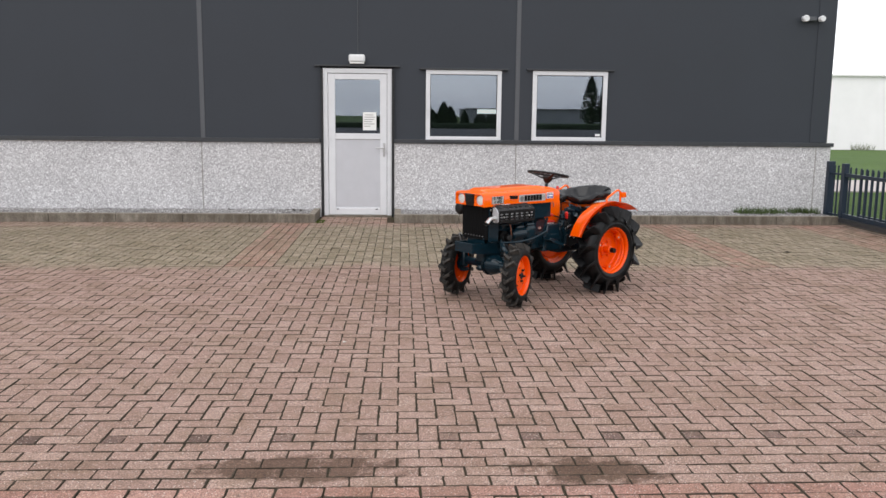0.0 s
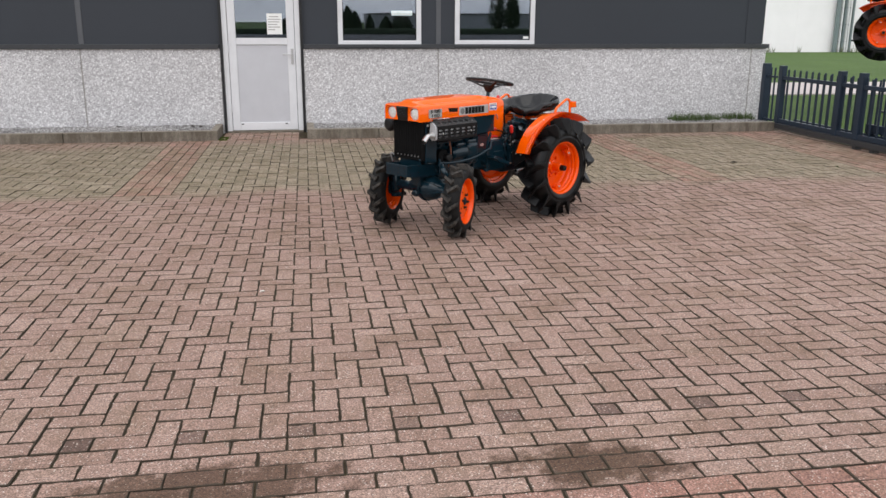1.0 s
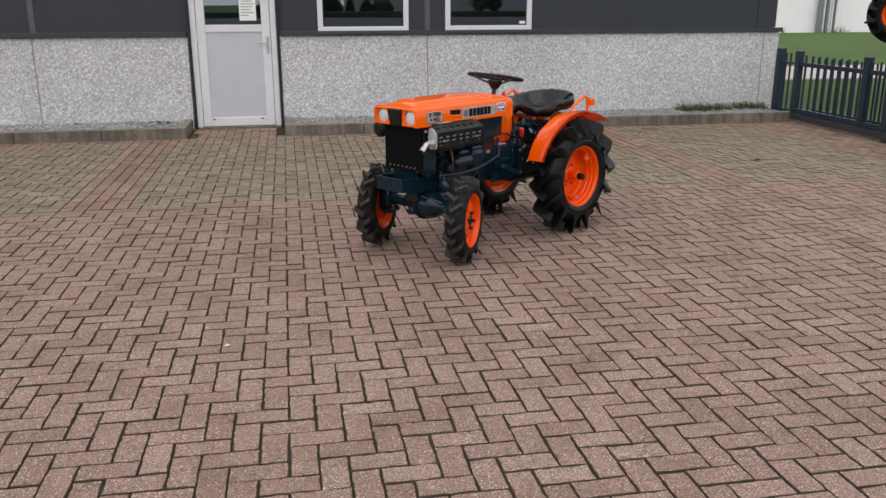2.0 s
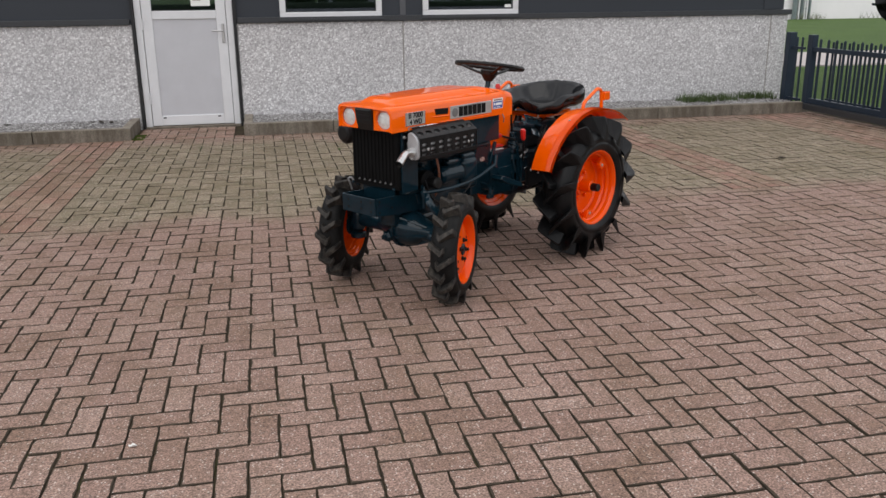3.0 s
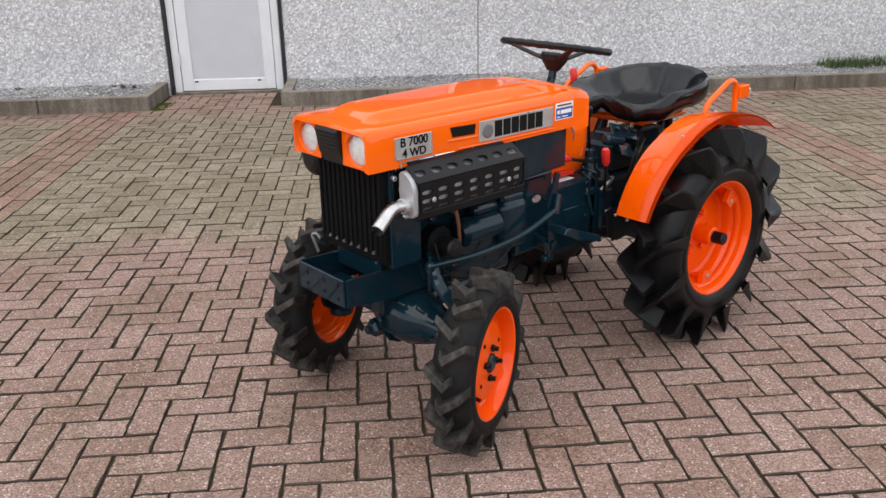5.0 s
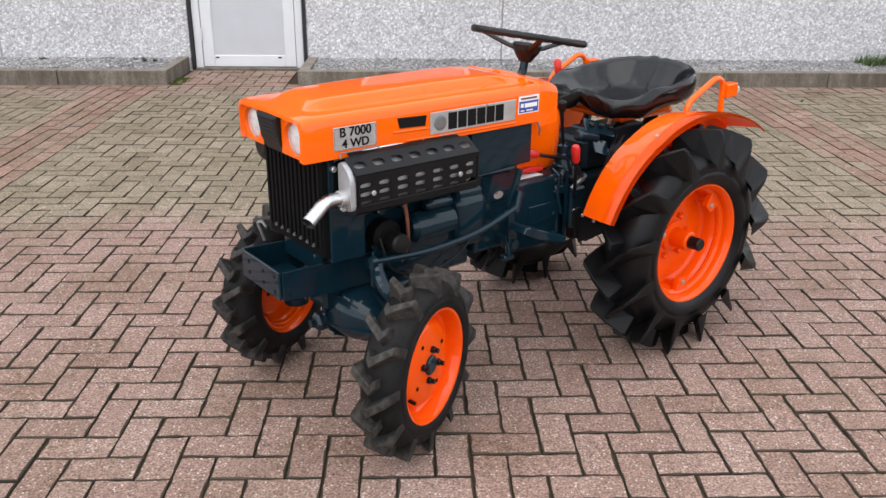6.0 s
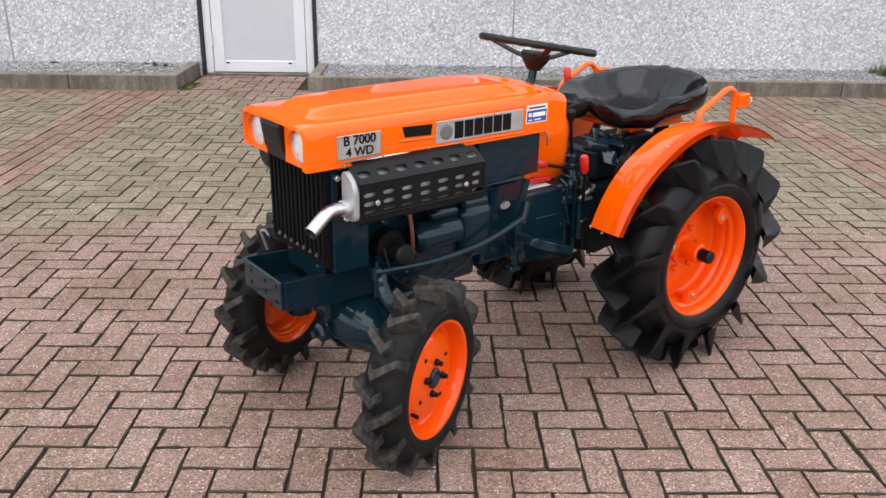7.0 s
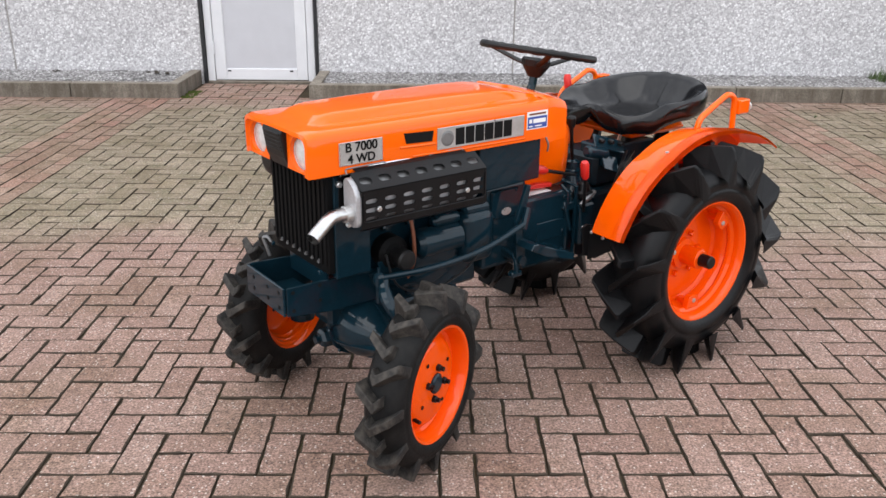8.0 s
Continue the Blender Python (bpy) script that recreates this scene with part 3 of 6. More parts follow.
# office wall, floor and ceiling: the dimness behind the glass is in their colour
tagged(finish("wall_office", boxed((-4, 18.5, 0.004), (6.8, 18.6, 3.0)), M_DIM_ROOM), "inner office wall behind the windows, coloured near black for the dim room", "wall", kind="structure")
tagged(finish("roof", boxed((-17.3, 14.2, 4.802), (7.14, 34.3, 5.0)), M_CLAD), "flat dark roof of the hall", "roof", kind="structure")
tagged(finish("floor", boxed((-16.99, 14.46, -0.05), (6.83, 33.99, 0.0)), M_DIM_ROOM), "floor inside the hall, coloured near black for the dim room", "floor", kind="structure")
tagged(finish("ceiling", boxed((-16.99, 14.46, 3.05), (6.83, 33.99, 3.15)), M_DIM_ROOM), "office ceiling, coloured near black for the dim room", "ceiling", kind="structure")


def window(name, x0, x1, z0, z1, label):
    w = empty(name, pose(0, 0, 0), label, "window", kind="structure")
    t, ya, yb = 0.07, 14.22, 14.3
    b = bmesh.new()
    for lo, hi in (((x0, ya, z0), (x1, yb, z0 + t)), ((x0, ya, z1 - t), (x1, yb, z1)), ((x0, ya, z0 + t), (x0 + t, yb, z1 - t)), ((x1 - t, ya, z0 + t), (x1, yb, z1 - t))):
        box(b, lo, hi, 0.006)
    part("window_frame", b, M_WHITE, w)
    b = bmesh.new()
    s = t - 0.004
    for lo, hi in (((x0 + s, ya + 0.025, z0 + s), (x1 - s, ya + 0.035, z0 + s + 0.012)), ((x0 + s, ya + 0.025, z1 - s - 0.012), (x1 - s, ya + 0.035, z1 - s)),
                   ((x0 + s, ya + 0.025, z0 + s), (x0 + s + 0.012, ya + 0.035, z1 - s)), ((x1 - s - 0.012, ya + 0.025, z0 + s), (x1 - s, ya + 0.035, z1 - s))):
        box(b, lo, hi)
    part("glazing_seal", b, M_RUBBER, w)
    p = part("pane", boxed((x0 + t - 0.004, ya + 0.04, z0 + t - 0.004), (x1 - t + 0.004, ya + 0.052, z1 - t + 0.004)), M_GLASS, w)
    p.visible_shadow = False
    part("window_sill", boxed((x0 - 0.02, 14.17, z0 - 0.03), (x1 + 0.02, 14.26, z0 - 0.002), 0.004), M_FLASH, w)
    return w


window("window_1", *WIN[0], "white-framed fixed window with dark reflecting glass")
w2 = window("window_2", *WIN[1], "white-framed fixed window with dark reflecting glass and a small sticker")
part("sticker", boxed((3.17, 14.254, 1.34), (3.25, 14.2585, 1.375)), M_PAPER, w2, "small white sticker in the corner of the pane")
part("window_handle", boxed((0.41, 14.205, 1.66), (0.43, 14.22, 1.8), 0.004), M_WHITE, bpy.data.objects["window_1"])


def hall_door():
    d = empty("door_1", pose(0, 0, 0), "closed white hall door, glazed above a pale grey panel", "door", kind="structure")
    x0, x1, z1, ya, yb = DOOR_L + 0.035, DOOR_R - 0.025, 2.375, 14.23, 14.31
    f = 0.075
    b = bmesh.new()
    for lo, hi in (((x0, ya, 0.02), (x0 + f, yb, z1)), ((x1 - f, ya, 0.02), (x1, yb, z1)), ((x0 + f, ya, z1 - f), (x1 - f, yb, z1))):
        box(b, lo, hi, 0.005)
    part("door_frame", b, M_WHITE, d)
    l0, l1, y0, y1 = x0 + f + 0.006, x1 - f - 0.006, 14.236, 14.3
    s, zt = 0.11, z1 - f - 0.008
    mid0, mid1 = 1.255, 1.35
    b = bmesh.new()
    for lo, hi in (((l0, y0, 0.03), (l0 + s, y1, zt)), ((l1 - s, y0, 0.03), (l1, y1, zt)), ((l0 + s, y0, zt - 0.09), (l1 - s, y1, zt)),
                   ((l0 + s, y0, mid0), (l1 - s, y1, mid1)), ((l0 + s, y0, 0.03), (l1 - s, y1, 0.145))):
        box(b, lo, hi, 0.005)
    part("door_leaf", b, M_WHITE, d)
    part("door_panel", boxed((l0 + s - 0.004, y0 + 0.014, 0.141), (l1 - s + 0.004, y1 - 0.01, mid0 + 0.004)), M_DOORPANEL, d)
    p = part("pane", boxed((l0 + s - 0.004, y0 + 0.022, mid1 - 0.004), (l1 - s + 0.004, y0 + 0.034, zt - 0.086)), M_GLASS, d)
    p.visible_shadow = False
    part("glazing_seal", boxed((l0 + s, y0 + 0.016, mid1), (l1 - s, y0 + 0.024, mid1 + 0.012)), M_RUBBER, d)
    sheet = part("notice", boxed((-0.615, y0 + 0.015, 1.4), (-0.4, y0 + 0.019, 1.69)), M_PAPER, d, "white paper notice behind the glass")
    for k, (a, c) in enumerate(((-0.58, -0.45), (-0.595, -0.42), (-0.595, -0.44), (-0.595, -0.47), (-0.595, -0.43), (-0.595, -0.5))):
        part("text_bar", boxed((a, y0 + 0.014, 1.64 - 0.036 * k), (c, y0 + 0.015, 1.651 - 0.036 * k)), M_SEALANT, sheet)
    b = bmesh.new()
    box(b, (l1 - 0.06, 14.222, 0.98), (l1 - 0.028, 14.236, 1.2), 0.004)
    tube(b, arc([(l1 - 0.044, 14.23, 1.12), (l1 - 0.044, 14.18, 1.12), (l1 - 0.17, 14.18, 1.12)], 0.015), 0.0095, 8)
    part("door_handle", b, M_STEEL, d, "bare metal lever handle")
    for x in (l0 + 0.14, l1 - 0.165):
        part("drain_cap", boxed((x - 0.018, y0 - 0.004, 0.115), (x + 0.018, y0 + 0.002, 0.13), 0.002), M_RUBBER, d)
    for z in (0.35, 1.2, 2.05):
        b = bmesh.new()
        tube(b, [(x0 + f + 0.002, 14.226, z - 0.06), (x0 + f + 0.002, 14.226, z + 0.06)], 0.011, 8)
        part("hinge", b, M_WHITE, d)
    part("threshold", boxed((x0, 14.2, -0.01), (x1, 14.32, 0.022), 0.004), M_KERB, d)
    return d


hall_door()


def door_lamp():
    e = empty("wall_lamp", pose(-0.705, WALL_Y + 0.03, 2.52), "white outdoor wall lamp mounted above the hall door", "lamp")
    b = bmesh.new()
    box(b, (-0.13, -0.1, -0.05), (0.13, 0.0, 0.07), 0.03, seg=3)
    part("housing", b, M_LAMPHOUSE, e)
    part("lens", boxed((-0.115, -0.09, -0.075), (0.115, -0.012, -0.05), 0.01, seg=2), M_PAPER, e)
    b = bmesh.new()
    tube(b, [(0.015, -0.012, 0.07), (0.015, -0.012, 2.26)], 0.006, 6)
    part("conduit", b, M_CLAD_JOINT, e, "thin grey conduit running up the wall")


def spot_lamp():
    e = empty("spot_lamp", pose(6.5, 14.23, 3.25), "small white twin security spotlight mounted on the wall", "lamp")
    b = bmesh.new()
    lathe(b, [(0.045, -0.12), (0.055, -0.1), (0.05, -0.03), (0.03, 0.0)], 14)
    part("head", b, M_LAMPHOUSE, e)
    b = bmesh.new()
    box(b, (0.06, -0.05, -0.035), (0.2, 0.0, 0.035), 0.01)
    tube(b, [(0.0, -0.04, 0), (0.1, -0.03, 0)], 0.012, 6)
    part("bracket", b, M_CLAD_JOINT, e)
    b = bmesh.new()
    lathe(b, [(0.042, -0.12), (0.05, -0.1), (0.045, -0.03), (0.03, 0.0)], 14, m=pose(0.27, 0, 0))
    part("head", b, M_LAMPHOUSE, e)


door_lamp()
spot_lamp()


# ---- gate and fence ----
def gate():
    g = empty("sliding_gate", pose(GATE_X, 0, 0), "blue-grey steel sliding gate with pointed upright slats", "gate")
    end = 13.42
    for y in [end - 0.04, 11.93, 11.48] + [11.48 - 1.5 * k for k in range(1, 5)]:
        part("post", boxed((-0.04, y - 0.05, 0.06), (0.04, y + 0.05, 0.97), 0.004), M_FENCE, g)
    part("top_rail", boxed((-0.025, 5.5, 0.765), (0.025, end - 0.09, 0.82), 0.004), M_FENCE, g)
    part("lower_rail", boxed((-0.03, 5.5, 0.125), (0.03, end + 0.01, 0.19), 0.004), M_FENCE, g)
    part("bottom_beam", boxed((-0.06, 5.5, 0.045), (0.05, end + 0.01, 0.122), 0.006), M_FLASH, g)
    y = end - 0.2
    while y > 5.6:
        if all(abs(y - p) > 0.07 for p in [11.93] + [11.48 - 1.5 * k for k in range(0, 5)]):
            b = bmesh.new()
            extrude_outline(b, [(y - 0.016, 0.19), (y + 0.016, 0.19), (y + 0.016, 0.9), (y, 0.925), (y - 0.016, 0.91)], -0.008, 0.008, "X")
            part("slat", b, M_FENCE, g)
        y -= 0.152
    for y in (11.45, 11.1):
        part("roller_foot", boxed((-0.04, y - 0.04, -0.04), (0.04, y + 0.04, 0.045)), M_FLASH, g)


def fence_post():
    g = empty("fence_post", pose(GATE_X, 13.84, 0), "blue-grey steel fixed post with two bars beside the hall wall", "fence")
    part("post", boxed((-0.05, -0.05, -0.02), (0.05, 0.05, 0.985), 0.004), M_FENCE, g)
    for k, y in enumerate((-0.14, -0.25)):
        part("bar", boxed((-0.01, y - 0.012, 0.1), (0.01, y + 0.012, 0.93), 0.002), M_FENCE, g)
    for z in (0.78, 0.13):
        part("rail", boxed((-0.015, -0.31, z), (0.015, -0.05, z + 0.03)), M_FENCE, g)


def second_gate():
    """The lower beam of the other gate leaf that stands behind the first."""
    g = empty("rear_gate", pose(GATE_X + 0.22, 0, 0), "dark blue-grey steel gate leaf standing behind the sliding gate", "gate")
    part("beam", boxed((-0.03, 5.5, 0.2), (0.03, 11.6, 0.31), 0.004), M_FENCE, g)
    y = 13.27
    while y > 5.6:
        part("slat", boxed((-0.008, y - 0.014, 0.14), (0.008, y + 0.014, 0.88), 0.002), M_FENCE, g)
        y -= 0.152
    part("rail", boxed((-0.02, 5.5, 0.74), (0.02, 13.3, 0.79), 0.004), M_FENCE, g)
    part("rail", boxed((-0.02, 5.5, 0.13), (0.02, 13.3, 0.18), 0.004), M_FENCE, g)
    for y in (11.5, 9.0, 6.5):
        part("foot", boxed((-0.03, y - 0.04, -0.04), (0.03, y + 0.04, 0.2)), M_FENCE, g)


gate()
fence_post()
second_gate()


# ---- the far side ----
def far_hall():
    h = empty("far_hall", pose(0, 0, 0), "long white sheet-metal hall beyond the lawn", "building")
    part("wall", boxed((12, 100, -2.3), (216, 130, 6.85)), M_FARWALL, h)
    part("roof", boxed((11.8, 99.7, 6.85), (216.2, 130.2, 7.05)), M_FARWALL, h)
    for k in range(24):
        x = 17 + k * 8.5
        part("seam", boxed((x - 0.04, 99.97, -2.2), (x + 0.04, 100.0, 6.85)), M_FARWALL, h)


def mast():
    e = empty("steel_mast", pose(65.6, 99.4, -1.86) @ Matrix.Diagonal((1.65, 1.65, 1.54, 1)), "tall grey-green steel frame with close upright bars against the white hall", "mast")
    for k, x in enumerate((-0.65, -0.35, -0.1, 0.12, 0.32, 0.55)):
        w = 0.13 if k == 0 else 0.055
        part("upright", boxed((x - w, -0.12, 0), (x + w, 0.12, 5.5)), M_MAST if k in (0, 2, 5) else M_LAMPHOUSE, e)
    for z in (0.8, 2.1, 3.4, 4.5, 5.4):
        part("cross_bar", boxed((-0.65, -0.05, z), (0.55, 0.05, z + 0.1)), M_MAST, e)


def weeds():
    rnd = random.Random(4)
    v, f = [], []
    for _ in range(240):
        x, y = rnd.uniform(36, 88), rnd.uniform(96.5, 98.5)
        if noise.noise((x * 0.25, 0, 7)) < 0.05:
            continue
        for _ in range(7):
            a, h = rnd.uniform(0, 6.28), rnd.uniform(0.2, 1.0)
            dx, n0 = math.cos(a) * h * 0.6, len(v)
            v += [(x - 0.025, y, -1.85), (x + 0.025, y, -1.85), (x + dx, y, h - 1.8)]
            f.append((n0, n0 + 1, n0 + 2))
    me = bpy.data.meshes.new("weeds")
    me.from_pydata(v, [], f)
    me.materials.append(M_WEED)
    tagged(new("weeds", me), "tall weeds in front of the far white hall", "weeds", kind="stuff")


far_hall()
mast()
weeds()


# ---- behind the camera, seen in the window panes ----
def conifer(x, y, h, r, seed):
    t = empty("conifer", pose(x, y, -0.06), "tall dark columnar conifer across the road", "tree", "conifers across the road")
    b = bmesh.new()
    tube(b, [(0, 0, 0), (0.05, 0, h * 0.5), (0, 0.04, h * 0.95)], [0.16, 0.1, 0.02], 7)
    part("trunk", b, M_BARK, t)
    rnd = random.Random(seed)
    v, f = [], []
    for _ in range(1500):
        z = rnd.uniform(0.06, 1.0)
        rad = r * (1 - z ** 2.2) * min(1, z * 6) * math.sqrt(rnd.uniform(0.15, 1.15))
        a = rnd.uniform(0, 6.28)
        c = Vector((math.cos(a) * rad, math.sin(a) * rad, z * h))
        up = Vector((math.cos(a) * 0.3 + rnd.gauss(0, 0.2), math.sin(a) * 0.3 + rnd.gauss(0, 0.2), 1)).normalized() * rnd.uniform(0.25, 0.6)
        side = Vector((-math.sin(a), math.cos(a), rnd.gauss(0, 0.3))) * rnd.uniform(0.08, 0.2)
        n0 = len(v)
        v += [tuple(c - side), tuple(c + side), tuple(c + up)]
        f.append((n0, n0 + 1, n0 + 2))
    me = bpy.data.meshes.new("crown")
    me.from_pydata(v, [], f)
    me.materials.append(M_LEAF)
    crown = new("crown", me)
    crown.parent = t


for k, (x, y, h, r) in enumerate(((33, -120, 9.0, 1.9), (35, -118, 7.6, 1.5), (5.0, -120, 2.6, 1.6), (7.2, -121, 3.9, 1.5), (8.4, -121, 3.1, 1.3), (11.0, -122, 2.4, 0.8), (13.5, -119, 2.2, 1.2), (15.5, -118, 2.8, 1.3), (17.0, -120, 2.4, 1.2), (-3, -124, 1.9, 2.2))):
    conifer(x, y, h, r, 20 + k)


def opposite_hall():
    h = empty("opposite_hall", pose(0, 0, 0), "low grey hall across the road behind the camera", "building")
    part("wall", boxed((18, -240, -0.05), (120, -205, 3.6)), M_GREYHALL, h)
    part("roof", boxed((17.7, -240.3, 3.6), (120.3, -204.7, 3.9)), M_CLAD_JOINT, h)


opposite_hall()
tagged(finish("road", boxed((-400, -100, -0.068), (400, -16, -0.03)), M_ROAD), "grey asphalt road and yard behind the pavers", "road", kind="structure")
tagged(finish("hedge", boxed((-90, -90.4, -0.06), (90, -89.2, 0.7), 0.15, seg=2), M_LEAF), "low clipped hedge across the road", "hedge", kind="structure")
moss_cushion(-1.308, -1.2, 13.36, 13.75, 0.0, 4)


# ---- small things lying about ----
def scrap(name, x, y, z, size, material, label, category, seed):
    """A small bent flake: a rough fan of faces with a little thickness."""
    rnd = random.Random(seed)
    b = bmesh.new()
    n = 9
    ring = []
    for k in range(n):
        a = 2 * math.pi * k / n
        r = size * rnd.uniform(0.55, 1.0)
        ring.append((r * math.cos(a), 0.6 * r * math.sin(a), rnd.uniform(0.0, 0.35) * size))
    lo = [b.verts.new((px * 0.95, py * 0.95, 0.0005 + pz * 0.8)) for px, py, pz in ring]
    hi = [b.verts.new((px, py, 0.003 + pz)) for px, py, pz in ring]
    c0, c1 = b.verts.new((0, 0, 0.0)), b.verts.new((0, 0, 0.006))
    for k in range(n):
        j = (k + 1) % n
        b.faces.new((lo[j], lo[k], c0))
        b.faces.new((hi[k], hi[j], c1))
        b.faces.new((lo[k], lo[j], hi[j], hi[k]))
    ob = finish(name, b, material)
    ob.matrix_world = pose(x, y, z, 0, 0, rnd.uniform(0, 360))
    return tagged(ob, label, category)


M_STONE = plain("white_quartz", (0.72, 0.7, 0.66), 0.6, var=0.15, scale=40.0)
M_DRYLEAF = plain("dry_leaf", (0.035, 0.026, 0.017), 0.8, var=0.4, scale=40.0)
scrap("stone_chip", -0.395, 6.483, 0.001, 0.02, M_STONE, "small white stone chip lying on the pavers", "stone", 1)
scrap("dry_leaf", 4.83, 10.642, 0.001, 0.045, M_DRYLEAF, "small dark dry leaf lying on the pavers", "leaf", 2)
for k, (x, y, s) in enumerate(((-2.75, 14.12, 0.05), (-1.82, 14.1, 0.05), (-1.72, 14.07, 0.06), (-1.6, 14.02, 0.05))):
    scrap("dry_leaf", x, y, 0.118, s, M_DRYLEAF, "dark dry leaf lying in the gravel by the wall", "leaf", 3 + k)
tagged(finish("strip_lamp", boxed((1.6, 18.42, 1.7), (2.0, 18.498, 1.79), 0.005), M_STRIP), "lit white strip lamp on the dark office wall", "lamp")


def sprout(x, y, seed):
    rnd = random.Random(seed)
    v, f = [], []
    for _ in range(14):
        a, h = rnd.uniform(0, 6.28), rnd.uniform(0.015, 0.04)
        dx, dy, w = math.cos(a), math.sin(a), 0.004
        n0 = len(v)
        v += [(x - dy * w, y + dx * w, -0.006), (x + dy * w, y - dx * w, -0.006), (x + dx * h, y + dy * h, h * 0.8)]
        f.append((n0, n0 + 1, n0 + 2))
    me = bpy.data.meshes.new("weed")
    me.from_pydata(v, [], f)
    me.materials.append(M_BLADE)
    return tagged(new("weed", me), "small green weed sprouting from a paver joint", "weed", "weeds in the joints")


for k, (x, y) in enumerate(((0.9, 12.2), (1.7, 12.05), (-0.5, 12.6), (3.6, 11.6), (4.4, 12.7), (5.9, 10.2))):
    sprout(U * round(x / U), y, 60 + k)


# ---- the tractor: x forward, y to its left, z up, the origin under the rear axle ----
M_ORANGE = plain("orange_paint", (0.9, 0.122, 0.0), 0.3, var=0.02, scale=3.0, fine=40.0, spec=0.04, coat=0.75, coat_rough=0.025)
M_RIM = plain("orange_rim_paint", (0.84, 0.082, 0.0), 0.35, var=0.04, scale=5.0, fine=60.0, spec=0.04, coat=0.6, coat_rough=0.05)
M_BLUE = plain("petrol_blue_paint", (0.0042, 0.0172, 0.0262), 0.35, var=0.2, scale=7.0, fine=80.0, relief=0.0, spec=0.03, coat=0.6, coat_rough=0.03)
M_AXLE = plain("dusty_petrol_paint", (0.004, 0.0135, 0.021), 0.34, var=0.3, scale=7.0, fine=80.0, relief=0.15, spec=0.22, dust=0.25, dustcol=(0.02, 0.022, 0.022))
M_BLACK = plain("black_enamel", (0.005, 0.005, 0.0055), 0.35, var=0.2, scale=8.0, spec=0.3)
M_SHIELD = plain("black_heat_paint", (0.005, 0.005, 0.0055), 0.34, var=0.2, scale=8.0, spec=0.22)
M_RIB = plain("dull_black_paint", (0.004, 0.004, 0.0042), 0.6, var=0.3, scale=8.0, spec=0.1)
M_PLASTIC = plain("black_plastic", (0.007, 0.0068, 0.0068), 0.42, spec=0.3, var=0.2, scale=14.0, relief=0.1, fine=200.0)
M_SEAT = plain("black_vinyl", (0.003, 0.003, 0.0037), 0.17, var=0.25, scale=9.0, relief=0.4, fine=22.0, spec=0.4)
M_TYRE = plain("black_tyre_rubber", (0.004, 0.004, 0.0045), 0.38, var=0.3, scale=9.0, relief=0.2, fine=120.0, spec=0.22, dust=0.12, dustcol=(0.03, 0.028, 0.026))
M_TYRE_F = plain("worn_tyre_rubber", (0.006, 0.006, 0.006), 0.55, var=0.3, scale=11.0, relief=0.35, fine=110.0, spec=0.16, dust=0.3, dustcol=(0.03, 0.027, 0.024))
M_LUG_F = plain("worn_lug_rubber", (0.014, 0.013, 0.0125), 0.62, var=0.4, scale=14.0, relief=0.35, fine=110.0, spec=0.22, dust=0.85, dustcol=(0.085, 0.074, 0.062))
M_CHROME = plain("polished_metal", (0.75, 0.75, 0.75), 0.2, metal=1.0, var=0.08, scale=20.0)
M_PIPE = plain("dull_bright_pipe", (0.6, 0.6, 0.59), 0.3, metal=1.0, var=0.12, scale=30.0)
M_SILENCER = plain("pale_grey_steel", (0.42, 0.42, 0.43), 0.42, metal=0.5, var=0.15, scale=10.0)
M_MUFFLER = plain("grey_muffler_steel", (0.22, 0.22, 0.22), 0.42, metal=0.7, var=0.15, scale=10.0)
M_LENS = plain("lamp_lens", (0.6, 0.62, 0.6), 0.12, var=0.2, scale=60.0, relief=0.5, fine=300.0, coat=1.0)
M_RED = plain("red_plastic", (0.6, 0.02, 0.015), 0.35, var=0.1)
M_BOLT = plain("zinc_bolt", (0.55, 0.55, 0.54), 0.35, metal=0.8, var=0.1)
M_BADGE = plain("brushed_badge", (0.5, 0.5, 0.49), 0.3, metal=0.6, var=0.15, scale=12.0)
# black print, and the flat patches that paint the shade inside holes
M_INK_HOLE = plain("black_ink_and_hole_shade", (0.008, 0.008, 0.008), 0.7, var=0.05, spec=0.1)
M_STICKER_BLUE = plain("blue_sticker", (0.03, 0.07, 0.3), 0.4, var=0.05)
M_CORD = plain("brown_hose", (0.16, 0.05, 0.022), 0.5, var=0.2)
M_WORN = plain("worn_bare_edge", (0.3, 0.2, 0.15), 0.5, metal=0.5, var=0.3)


def lettering(name, text, size, m, material, parent, squeeze=1.0):
    c = bpy.data.curves.new(name, "FONT")
    c.body, c.size, c.align_x, c.align_y, c.extrude, c.offset = text, size, "CENTER", "CENTER", 0.0006, 0.0006
    o = bpy.data.objects.new(name, c)
    scene.collection.objects.link(o)
    me = bpy.data.meshes.new_from_object(o.evaluated_get(bpy.context.evaluated_depsgraph_get()))
    bpy.data.objects.remove(o)
    me.materials.clear()
    me.materials.append(material)
    me.transform(m @ Matrix.Diagonal((squeeze, 1, 1, 1)))
    ob = new(name, me)
    ob.parent = parent
    return ob


